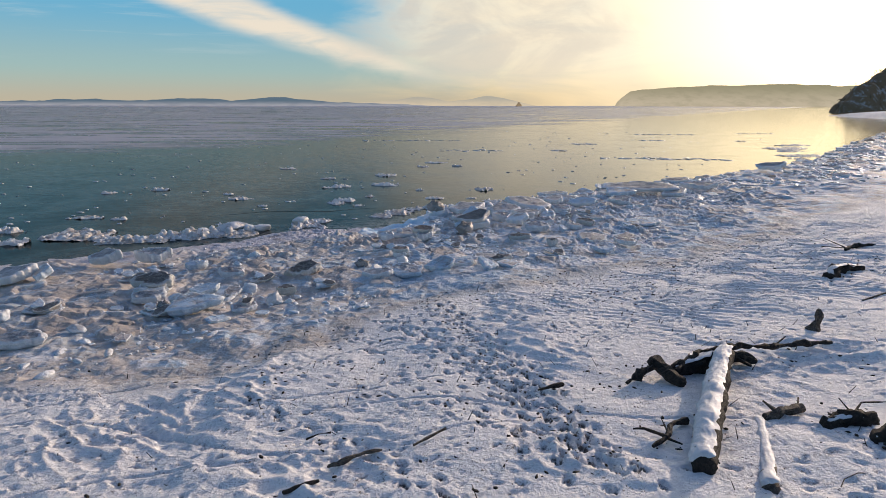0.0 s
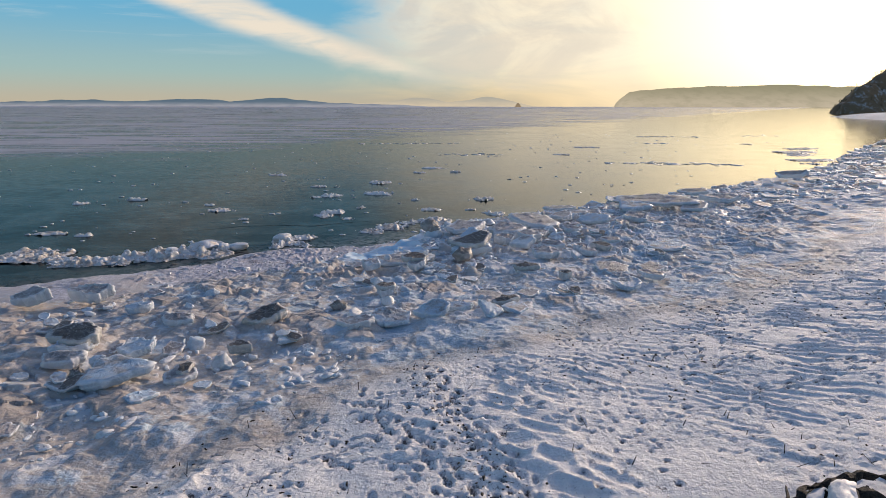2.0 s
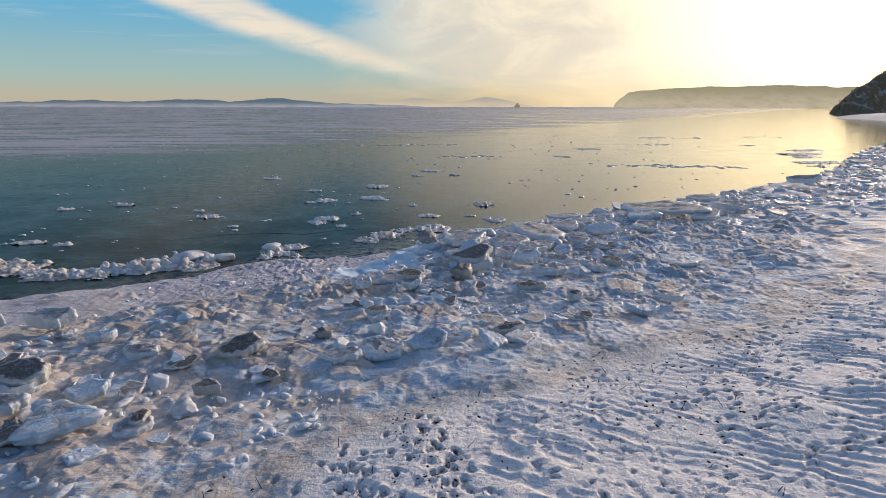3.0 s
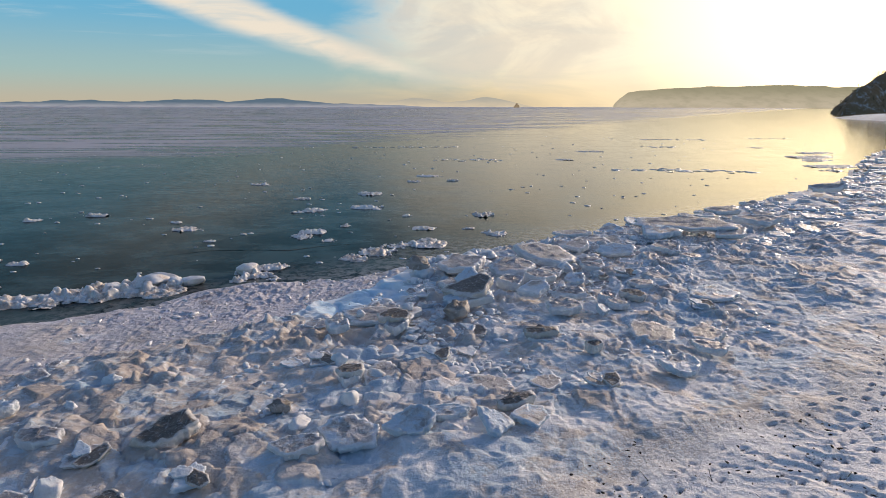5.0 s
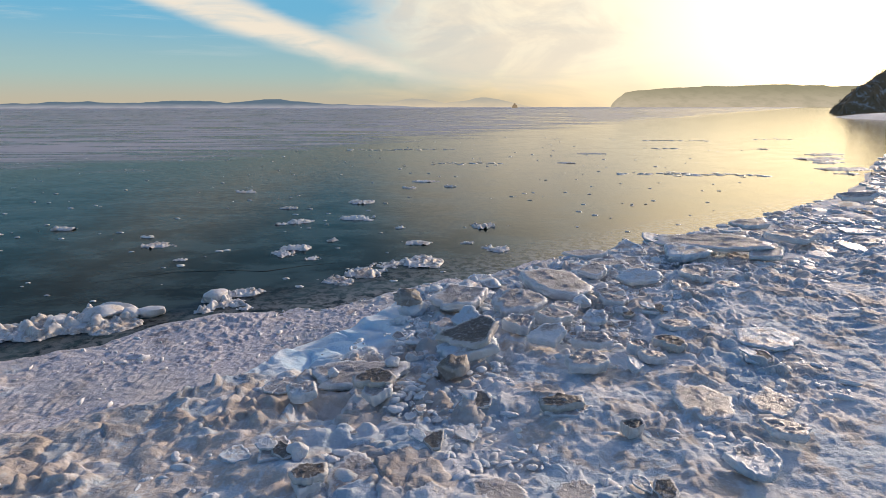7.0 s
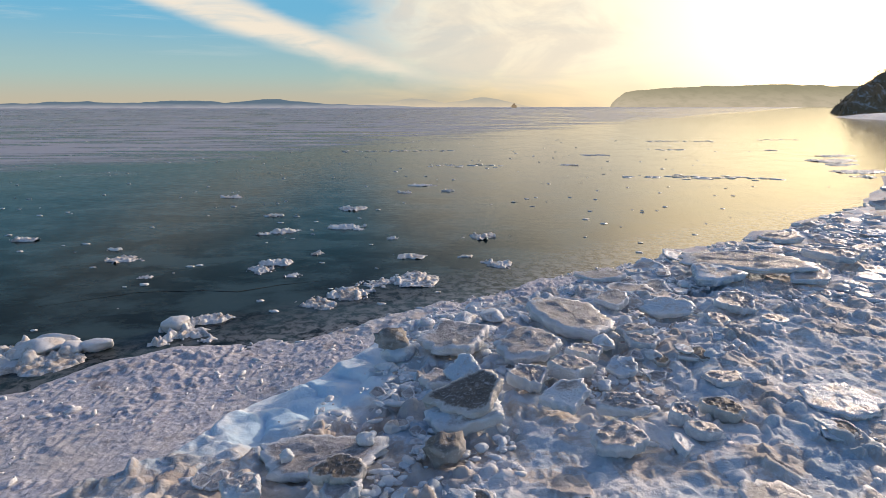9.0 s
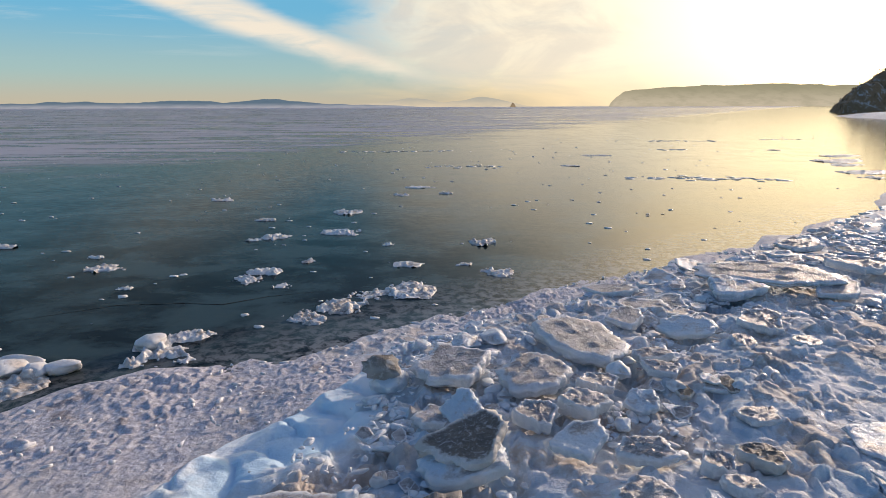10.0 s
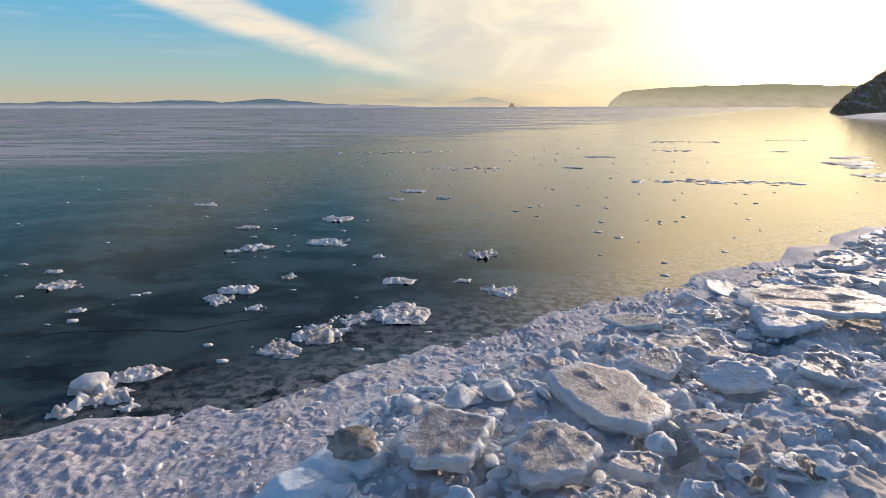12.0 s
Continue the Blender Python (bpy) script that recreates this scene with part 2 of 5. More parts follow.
def water_material():
    m, gr, b, where, _ = material("freezing_sea")
    x, y, _ = gr.node("ShaderNodeSeparateXYZ", {0: where}).outputs
    streaky = gr.stretch(where, 0.62, 1.0, 1.0)
    film = gr.noise(gr.stretch(where, 0.8, 1.0, 1.0), 0.26, 9, 0.62, 0.25)
    slush = gr.noise(streaky, 1.6, 6, 0.65)
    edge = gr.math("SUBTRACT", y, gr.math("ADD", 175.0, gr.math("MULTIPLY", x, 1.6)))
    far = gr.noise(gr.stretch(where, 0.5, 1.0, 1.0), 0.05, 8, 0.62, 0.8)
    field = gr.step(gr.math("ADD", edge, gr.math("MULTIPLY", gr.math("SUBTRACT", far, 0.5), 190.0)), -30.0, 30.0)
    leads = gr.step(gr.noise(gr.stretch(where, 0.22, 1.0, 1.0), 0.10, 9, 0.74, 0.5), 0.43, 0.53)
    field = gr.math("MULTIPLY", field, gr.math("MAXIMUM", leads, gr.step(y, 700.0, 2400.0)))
    # paler patches: slush film, with drifting mist painted in as colour
    open_water = gr.mix(gr.step(film, 0.42, 0.60), rgb(0.003, 0.008, 0.009), rgb(0.038, 0.066, 0.072))
    open_water = gr.mix(gr.math("MULTIPLY", gr.step(slush, 0.52, 0.72), 0.5), open_water, rgb(0.055, 0.078, 0.078))
    off = gr.math("SUBTRACT", y, gr.math("ADD", 35.4, gr.math("MULTIPLY", x, 0.80)))
    # pale band off the shore: slush plus milky mist painted in
    misty_brash = gr.math("MULTIPLY", gr.step(gr.math("ADD", off, gr.math("MULTIPLY", film, 4.0)), 9.0, 0.5), gr.step(gr.noise(where, 2.2, 6, 0.7, 0.4), 0.40, 0.60))
    open_water = gr.mix(gr.math("MULTIPLY", misty_brash, 0.85), open_water, rgb(0.30, 0.31, 0.32))
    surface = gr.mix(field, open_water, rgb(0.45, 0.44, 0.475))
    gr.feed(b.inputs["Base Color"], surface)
    gr.feed(b.inputs["Roughness"], gr.math("ADD", gr.step(film, 0.4, 0.75, 0.09, 0.16), gr.math("MULTIPLY", field, 0.35)))
    b.inputs["IOR"].default_value = 1.31
    b.inputs["Specular IOR Level"].default_value = 0.32
    dull = gr.node("ShaderNodeBsdfDiffuse", {"Color": surface})
    out = next(k for k in m.node_tree.nodes if k.type == "OUTPUT_MATERIAL")
    # matt share falls towards +x, painting in the stronger golden reflection there
    both = gr.node("ShaderNodeMixShader", {0: gr.math("MULTIPLY", gr.step(slush, 0.3, 0.7, 0.7, 1.0), gr.step(gr.math("DIVIDE", x, gr.math("ADD", y, 5.0)), -0.16, 0.16, 0.62, 0.06))})
    gr.feed(both.inputs[1], b)
    gr.feed(both.inputs[2], dull)
    gr.feed(out.inputs[0], both)
    n = bump(gr, b, slush, 0.30, 0.03)
    bump(gr, b, gr.noise(where, 7.0, 5, 0.7), 0.28, 0.014, n)
    return m


def bark_material(name, dark, pale):
    m, gr, b, where, local = material(name)
    grain = gr.noise(gr.stretch(local, 3.0, 3.0, 3.0), 7.0, 7, 0.7, 0.6)
    crack = gr.noise(where, 40.0, 5, 0.7)
    gr.feed(b.inputs["Base Color"], gr.mix(gr.step(grain, 0.35, 0.7), dark, pale))
    b.inputs["Roughness"].default_value = 0.85
    n = bump(gr, b, grain, 0.8, 0.04)
    bump(gr, b, crack, 0.5, 0.01, n)
    return m


def cap_material():
    m, gr, b, where, _ = material("fresh_snow")
    fine = gr.noise(where, 12.0, 5, 0.6)
    gr.feed(b.inputs["Base Color"], gr.mix(gr.step(fine, 0.3, 0.7), rgb(0.64, 0.645, 0.67), rgb(0.79, 0.775, 0.77)))
    b.inputs["Roughness"].default_value = 0.6
    bump(gr, b, fine, 0.5, 0.03)
    return m


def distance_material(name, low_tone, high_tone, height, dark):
    """A far shore through miles of air: haze painted as emission, palest low down."""
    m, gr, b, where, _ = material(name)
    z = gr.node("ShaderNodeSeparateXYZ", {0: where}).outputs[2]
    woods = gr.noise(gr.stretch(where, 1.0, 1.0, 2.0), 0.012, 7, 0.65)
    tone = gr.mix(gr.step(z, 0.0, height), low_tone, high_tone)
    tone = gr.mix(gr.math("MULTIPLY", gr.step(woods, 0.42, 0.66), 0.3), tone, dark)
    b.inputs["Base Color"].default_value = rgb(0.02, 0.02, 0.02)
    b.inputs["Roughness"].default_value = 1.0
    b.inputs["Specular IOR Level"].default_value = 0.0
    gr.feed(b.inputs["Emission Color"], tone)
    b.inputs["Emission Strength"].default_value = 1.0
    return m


def bluff_material():
    m, gr, b, where, _ = material("wooded_bluff")
    rocks = gr.noise(where, 0.16, 8, 0.72, 0.5)
    # brown base carries the warm haze as colour; snow patches thin out higher up
    gr.feed(b.inputs["Base Color"], gr.mix(gr.math("MULTIPLY", gr.step(rocks, 0.52, 0.62), gr.step(gr.node("ShaderNodeSeparateXYZ", {0: where}).outputs[2], 46.0, 18.0)), rgb(0.27, 0.175, 0.09), rgb(0.52, 0.48, 0.44)))
    b.inputs["Roughness"].default_value = 0.95
    bump(gr, b, rocks, 1.0, 3.0)
    return m


SNOW_GROUND = ground_material()
SEA = water_material()
CLEAN_ICE = ice_material("clean_ice", rgb(0.54, 0.64, 0.73), rgb(0.50, 0.45, 0.42), 0.34)
SILTY_ICE = ice_material("silty_ice", rgb(0.64, 0.66, 0.69), rgb(0.385, 0.345, 0.33), 0.95)
DARK_ICE = ice_material("muddy_ice", rgb(0.58, 0.55, 0.50), rgb(0.085, 0.064, 0.046), 1.2, 0.55, 0.8, 0.65)
# warm cream base paints in the low sunlight on the floes
FLOE_ICE = ice_material("floating_ice", rgb(0.74, 0.70, 0.66), rgb(0.58, 0.48, 0.38), 0.40, 0.5, 0.8)
BARK = bark_material("wet_bark", rgb(0.008, 0.006, 0.005), rgb(0.042, 0.030, 0.021))
GREY_WOOD = bark_material("grey_driftwood", rgb(0.045, 0.034, 0.027), rgb(0.17, 0.135, 0.105))
FRESH_SNOW = cap_material()
BLUFF = bluff_material()
TWIGS = bark_material("bare_twigs", rgb(0.09, 0.062, 0.034), rgb(0.22, 0.16, 0.09))


# ---- the lie of the land ----
def lattice(ix, iy, seed):
    h = ix.astype(np.int32).view(np.uint32) * np.uint32(374761393) + iy.astype(np.int32).view(np.uint32) * np.uint32(668265263) + np.uint32(seed * 2147483647 & 0xFFFFFFFF)
    h = (h ^ (h >> np.uint32(13))) * np.uint32(1274126177)
    return ((h ^ (h >> np.uint32(16))) & np.uint32(0xFFFFFF)) / float(0x1000000)


def soft_noise(x, y, seed):
    ix, iy = np.floor(x), np.floor(y)
    fx, fy = x - ix, y - iy
    u, v = fx * fx * (3 - 2 * fx), fy * fy * (3 - 2 * fy)
    a, b = lattice(ix, iy, seed), lattice(ix + 1, iy, seed)
    c, d = lattice(ix, iy + 1, seed), lattice(ix + 1, iy + 1, seed)
    return (a + (b - a) * u + (c - a + (a - b - c + d) * u) * v) * 2 - 1


def fractal(x, y, seed, octaves=4, gain=0.5):
    total, amp = 0, 1.0
    for k in range(octaves):
        total = total + amp * soft_noise(x * 2 ** k + 17.3 * k, y * 2 ** k - 9.1 * k, seed + k)
        amp *= gain
    return total


def lumps(x, y, cell, seed, share=0.6):
    """Rounded lumps, one to a cell at most: their height over the ground, in metres."""
    best = np.zeros_like(x)
    gx, gy = np.floor(x / cell), np.floor(y / cell)
    for ox in (-1, 0, 1):
        for oy in (-1, 0, 1):
            cx, cy = gx + ox, gy + oy
            there = lattice(cx, cy, seed) < share
            px, py = (cx + lattice(cx, cy, seed + 1)) * cell, (cy + lattice(cx, cy, seed + 2)) * cell
            r = cell * (0.22 + 0.45 * lattice(cx, cy, seed + 3))
            turn = lattice(cx, cy, seed + 4) * 3.14
            dx, dy = x - px, y - py
            a, b = dx * np.cos(turn) + dy * np.sin(turn), (dy * np.cos(turn) - dx * np.sin(turn)) * (1.2 + lattice(cx, cy, seed + 5))
            d = (a * a + b * b) / (r * r)
            best = np.maximum(best, np.where(there, np.clip(1 - d, 0, 1) ** 0.6 * r * 0.55, 0))
    return best


def plates(x, y, cell, seed):
    """Broken pans frozen together: how far each point lies from its pan's rim, the pan's slanting lift, and its chance."""
    first, second = np.full_like(x, 9e9), np.full_like(x, 9e9)
    lift, chance = np.zeros_like(x), np.zeros_like(x)
    gx, gy = np.floor(x / cell), np.floor(y / cell)
    for ox in (-1, 0, 1):
        for oy in (-1, 0, 1):
            cx, cy = gx + ox, gy + oy
            dx = x - (cx + lattice(cx, cy, seed + 1)) * cell
            dy = y - (cy + lattice(cx, cy, seed + 2)) * cell
            d = np.hypot(dx, dy)
            near = d < first
            second = np.where(near, first, np.minimum(second, d))
            first = np.where(near, d, first)
            r = lattice(cx, cy, seed + 3)
            chance = np.where(near, r, chance)
            lift = np.where(near, r * 0.6 * cell * 0.3 + dx * (lattice(cx, cy, seed + 4) - 0.5) * 0.5 + dy * (lattice(cx, cy, seed + 5) - 0.5) * 0.5, lift)
    return second - first, lift, chance


def only(mask, fill, fn, *args):
    """fn of those points alone that mask marks."""
    out = np.full(mask.shape, fill, float)
    out[mask] = fn(*(a[mask] if isinstance(a, np.ndarray) else a for a in args))
    return out


SHORE = ((-4600, -3300), (-60, -12), (-25, 21), (-19, 25.2), (-13.8, 27.4), (-10.2, 29.5), (-8.6, 31.2), (-6.1, 32.5), (-3, 33.4), (-0.3, 35.9), (1.4, 37.2), (4.4, 39.2), (7, 41),
         (10.9, 43.1), (16.5, 47.7), (21.4, 50.7), (29.6, 57), (36.4, 63.8), (63.8, 99.7), (113, 157), (190, 240), (225, 320), (250, 405), (262, 430), (330, 470), (4600, 4400))
CREST = ((-4600, -3320), (-60, -22), (-25, 13.5), (-15, 17.6), (-8, 21), (-5, 22.6), (-3.9, 24.0), (-3.2, 26.2), (-1.05, 28.6), (0.1, 30.2), (3.7, 32.9), (5.7, 34), (10.9, 37.5),
         (16.9, 42.2), (21.4, 46), (29.6, 52.5), (36.4, 59), (63.8, 94), (113, 150), (190, 228), (225, 306), (250, 390), (262, 416), (330, 455), (4600, 4380))
SNOWLINE = ((-14, 8), (-8, 11.3), (-3, 15.2), (0.2, 16.8), (5, 17.4), (20, 16.7))
BACK = ((0, 1.58), (6, 1.68), (12, 1.78), (15, 1.98), (20, 2.3), (22, 2.47), (25, 2.65), (40, 3.3), (80, 4.6), (400, 14), (9000, 60))


def pieces(table, v):
    return np.interp(v, [p[0] for p in table], [p[1] for p in table])


def lie(x, y):
    """The smooth height of the shore at x, y."""
    x, y = np.asarray(x, float), np.asarray(y, float)
    near = np.clip((70 - np.abs(x)) / 20, 0, 1)
    shore = pieces(SHORE, x) + near * fractal(x * 0.55, x * 0, 400, 4, 0.6) * 0.55
    crest = pieces(CREST, x) + near * fractal(x * 0.7, x * 0, 410, 3) * 0.35
    top = pieces(BACK, np.maximum(crest - y, 0))
    wide = np.maximum(shore - crest, 1.0)
    fall = np.clip((y - crest) / np.minimum(wide * 0.6, 2.2), 0, 1)
    fall = fall * fall * (3 - 2 * fall)
    ledge = 0.34 * np.clip((shore - y) / wide, 0, 1) + 0.02
    under = -np.clip((y - shore) * 0.25, 0, 1.5)
    return top * (1 - fall) + ledge * fall + under


def spot(x, y):
    return float(lie(x, y))


def axis(stretches, start, end):
    """Even steps along stretches of (lo, hi, step), then ever longer ones out to start and end."""
    mid = [stretches[0][0]]
    for lo, hi, step in stretches:
        mid.extend(np.arange(lo + step, hi + step / 2, step))

    def onward(last, step, limit, sign):
        out = []
        while (last - limit) * sign < 0:
            step *= 1.016 if len(out) < 60 else 1.06
            last += step * sign
            out.append(last)
        return out

    return np.array(onward(mid[0], stretches[0][2], start, -1)[::-1] + mid + onward(mid[-1], stretches[-1][2], end, 1))


def sheet(name, xs, ys, z, mat, attributes=()):
    """A mesh over the grid of xs and ys."""
    nx, ny = len(xs), len(ys)
    gx, gy = np.meshgrid(xs, ys)
    co = np.stack([gx, gy, z], -1).reshape(-1, 3).astype(np.float32)
    i = (np.arange(ny - 1)[:, None] * nx + np.arange(nx - 1)[None]).ravel()
    quads = np.stack([i, i + 1, i + nx + 1, i + nx], -1).astype(np.int32)
    me = bpy.data.meshes.new(name)
    me.vertices.add(len(co))
    me.vertices.foreach_set("co", co.ravel())
    me.loops.add(quads.size)
    me.loops.foreach_set("vertex_index", quads.ravel())
    me.polygons.add(len(quads))
    me.polygons.foreach_set("loop_start", np.arange(0, quads.size, 4, dtype=np.int32))
    me.polygons.foreach_set("use_smooth", np.ones(len(quads), bool))
    for key, values in attributes:
        me.attributes.new(key, "FLOAT", "POINT").data.foreach_set("value", values.ravel().astype(np.float32))
    me.update(calc_edges=True)
    me.materials.append(mat)
    return new(name, me)


def tread(xs, ys, z, rng):
    """Prints of boots and paws along wandering trails through the snow."""
    trod = np.zeros_like(z)

    def dent(px, py, turn, length, width, depth):
        i0, i1 = np.searchsorted(xs, (px - length, px + length))
        j0, j1 = np.searchsorted(ys, (py - length, py + length))
        if i1 - i0 < 2 or j1 - j0 < 2:
            return
        dx, dy = np.meshgrid(xs[i0:i1] - px, ys[j0:j1] - py)
        a, b = dx * math.cos(turn) + dy * math.sin(turn), dy * math.cos(turn) - dx * math.sin(turn)
        d = np.sqrt((a / (length / 2)) ** 2 + (b / (width / 2)) ** 2)
        z[j0:j1, i0:i1] += depth * (0.18 * np.exp(-((d - 1.35) / 0.25) ** 2) - np.clip((1.2 - d) * 2.4, 0, 1))
        trod[j0:j1, i0:i1] = np.maximum(trod[j0:j1, i0:i1], np.clip((1.15 - d) * 2, 0, 1) * depth / 0.06)

    def trail(x, y, heading, steps, stride, spread, length, width, depth):
        for k in range(steps):
            side = spread * (1 if k % 2 else -1)
            if float(pieces(CREST, x)) - y < float(pieces(SNOWLINE, x)) - 1.2:
                break
            dent(x - math.sin(heading) * side, y + math.cos(heading) * side, heading + rng.uniform(-0.2, 0.2), length, width, depth * rng.uniform(0.6, 1.2))
            x, y = x + math.cos(heading) * stride, y + math.sin(heading) * stride
            heading += rng.uniform(-0.07, 0.07)

    for x0, y0, turn in ((-8.0, 8.3, 16), (-7.5, 8.9, 15), (-6.0, 7.6, 21), (-5.5, 6.4, 14), (-3.0, 10.2, 22), (-2.0, 8.4, 9), (-8.0, 7.2, 12)):
        trail(x0, y0, radians(turn), 130, 0.055, 0.0, 0.13, 0.055, 0.022)
    for k in range(7):
        trail(1.9 + rng.uniform(-0.45, 0.45), 6.4 + rng.uniform(-0.4, 0.4), radians(106 + rng.uniform(-4, 4)), 30, 0.30, 0.12, 0.19, 0.09, 0.075)
    for k in range(3):
        trail(2.6 + rng.uniform(-0.6, 0.6), 5.0, radians(112 + rng.uniform(-9, 9)), 22, 0.42, 0.11, 0.19, 0.085, 0.07)
    for k in range(3):
        trail(2.0 + 0.5 * k, 10.0, radians(84), 22, 0.30, 0.06, 0.11, 0.08, 0.05)
    for k in range(4):
        trail(-4 + rng.uniform(-1, 1), 9.6 + 0.4 * k, radians(-38 + rng.uniform(-6, 6)), 24, 0.40, 0.11, 0.19, 0.085, 0.07)
    for k in range(14):
        trail(2.5 + rng.uniform(0, 4), 11.5 + rng.uniform(0, 6.5), radians(rng.uniform(12, 40)), 40, 0.38, 0.11, 0.19, 0.085, 0.07)
    for k in range(9000):
        x, y = rng.uniform(-9, 13), rng.uniform(4.5, 18)
        if float(pieces(CREST, x)) - y > float(pieces(SNOWLINE, x)) - 0.6 and soft_noise(np.array(x * 0.6), np.array(y * 0.6), 321) + 0.7 * soft_noise(np.array(x * 1.7), np.array(y * 1.7), 323) > -0.1:
            dent(x, y, rng.uniform(-0.9, 0.6), 0.05 + 0.16 * rng.random() ** 1.6, rng.uniform(0.045, 0.075), rng.uniform(0.008, 0.045))
    return trod


def build_ground():
    xs = axis(((-9.5, 11.5, 0.038),), -4500, 4500)
    ys = axis(((4.6, 14, 0.034), (14, 21, 0.040), (21, 37, 0.055)), -2500, 4500)
    x, y = np.meshgrid(xs, ys)
    z = lie(x, y)
    shore, crest = pieces(SHORE, x), pieces(CREST, x)
    here = (np.abs(x) < 75) & (y > -10) & (y < 130)
    back = crest - y + only(here, 0, fractal, x * 0.25, y * 0.25, 5) * 1.4
    line = pieces(SNOWLINE, x)
    icy = np.clip((line + 0.2 - back) / 1.3, 0, 1)
    upper = np.clip((crest + 0.6 - y) / 0.8, 0, 1)
    near = np.clip((shore + 1 - y), 0, 1)
    frozen, bare, low = here & (icy > 0) & (near > 0), here & (icy < 1), here & (upper < 1) & (near > 0)
    wet = np.clip(1 - upper, 0, 1) * np.clip(0.75 + only(low, 0, fractal, x * 0.5, y * 0.5, 81) * 0.6, 0, 1) * (y < shore + 3)
    z += near * only(here, 0, fractal, x * 0.22, y * 0.22, 11, 3) * 0.10
    z += near * icy * upper * only(frozen, 0, fractal, x * 0.9, y * 0.9, 21, 4) * 0.07
    wx = x + only(frozen, 0, fractal, x * 2.1, y * 2.1, 33, 3) * 0.12
    wy = y + only(frozen, 0, fractal, x * 2.1, y * 2.1, 36, 3) * 0.12
    # the blue hollow in the shelf's edge
    along, off = ((x + 2.0) * 0.6 + (y - 26.9) * 0.8), ((x + 2.0) * 0.8 - (y - 26.9) * 0.6)
    blue = np.clip(1.5 - np.sqrt((along / 2.8) ** 2 + ((off + 0.3) / 1.4) ** 2), 0, 1)
    blue = np.clip(blue * 1.6 + only(blue > 0, 0, fractal, x * 1.1, y * 1.1, 161, 3) * 0.3 * (blue > 0), 0, 1)
    z -= 0.22 * np.clip(blue, 0, 1) * upper
    rough = icy * upper * np.clip(0.45 + only(frozen, 0, fractal, x * 0.3, y * 0.3, 31, 2) * 0.9, 0.08, 1) * np.clip((line - 1.2 - back) / 4, 0.05, 1)
    heap = np.clip(1.6 - np.abs(back - 4.0) / 5.0, 0, 1) * np.clip((x + 3.5) / 2.5, 0, 1)
    rough = np.maximum(rough, heap * upper * icy) * (1 - 0.85 * blue)
    lumpy = only(frozen, 0, lumps, wx, wy, 0.62, 40, 0.45) * 0.55
    lumpy = np.maximum(lumpy, np.maximum(only(frozen, 0, lumps, wx, wy, 0.38, 50, 0.45), only(frozen, 0, lumps, wx, wy, 0.23, 55, 0.5)) * 1.15)
    z += rough * lumpy * np.clip(0.75 + only(frozen, 0, fractal, x * 1.3, y * 1.3, 58, 2) * 0.8, 0.1, 1.4)
    # pans pushed together and frozen over
    rim, lift, chance = np.zeros_like(x), np.zeros_like(x), np.zeros_like(x)
    rim[frozen], lift[frozen], chance[frozen] = plates(wx[frozen], wy[frozen], 0.62, 170)
    broken = np.clip(0.55 + only(frozen, 0, fractal, x * 0.45, y * 0.45, 175, 2) * 0.9, 0, 1) * icy * upper * np.clip((line - 2.0 - back) / 2.5, 0, 1) * (1 - blue)
    z += broken * (0.05 + lift * 0.7) * np.clip(rim / 0.035, 0, 1) ** 0.6
    pane = 0.5 + (chance - 0.5) * broken * np.clip(rim / 0.05, 0, 1)
    rim[frozen], lift[frozen], chance[frozen] = plates(wx[frozen], wy[frozen], 1.15, 180)
    z += blue * upper * (lift * 0.75 + 0.04) * np.clip(rim / 0.30, 0, 1) ** 0.5
    # hollows between the heaped slabs
    pits = np.clip(only(frozen, 0, fractal, wx * 1.25, wy * 1.25, 191, 3) - 0.05, 0, 0.7)
    z -= heap * upper * icy * (1 - blue) * np.clip(1.2 - np.abs(back - 3.0) / 4.0, 0, 1) * pits * 0.6
    for hx, hy, hr, deep in ((5.0, 28.9, 0.55, 0.5), (3.75, 27.25, 0.3, 0.35), (0.05, 27.7, 0.3, 0.35), (1.9, 24.6, 0.3, 0.35), (3.45, 26.0, 0.25, 0.3), (2.0, 27.3, 0.3, 0.35), (4.75, 25.6, 0.3, 0.3), (6.3, 29.6, 0.4, 0.3)):
        z -= deep * np.exp(-(((x - hx) ** 2 + (y - hy) ** 2) / hr ** 2) ** 2)
    crumb = only(frozen, 0, lumps, wx, wy, 0.17, 60, 0.7)
    z += icy * near * (1 - 0.85 * blue) * (0.45 * crumb + only(frozen, 0, fractal, x * 5, y * 5, 65, 2) * 0.010)
    z += (1 - icy) * near * (only(bare, 0, fractal, x * 0.8, y * 1.0, 70, 3) * 0.035 + only(bare, 0, fractal, x * 4.0, y * 5.5, 75, 3, 0.6) * 0.006)
    shelf = (1 - upper) * np.clip(shore + 0.5 - y, 0, 1) * np.clip(0.3 + only(low, 0, fractal, x * 0.6, y * 0.6, 131, 3) * 0.9, 0, 1)
    z += shelf * (np.maximum(only(low, 0, lumps, wx, wy, 0.42, 135, 0.5) * 0.8, only(low, 0, lumps, wx, wy, 0.2, 145, 0.6)) + only(low, 0, lumps, x, y, 0.13, 148, 0.6) * 0.7 + only(low, 0, fractal, x * 2.5, y * 2.5, 155, 3) * 0.03)
    bank = np.exp(-((y - shore + 0.9) / 0.8) ** 2) * np.clip(0.5 + only(low, 0, fractal, x * 0.4, y * 0.4, 91) * 0.9, 0, 1)
    z += bank * (0.06 + only(low, 0, lumps, x, y, 0.4, 95) * 0.7)
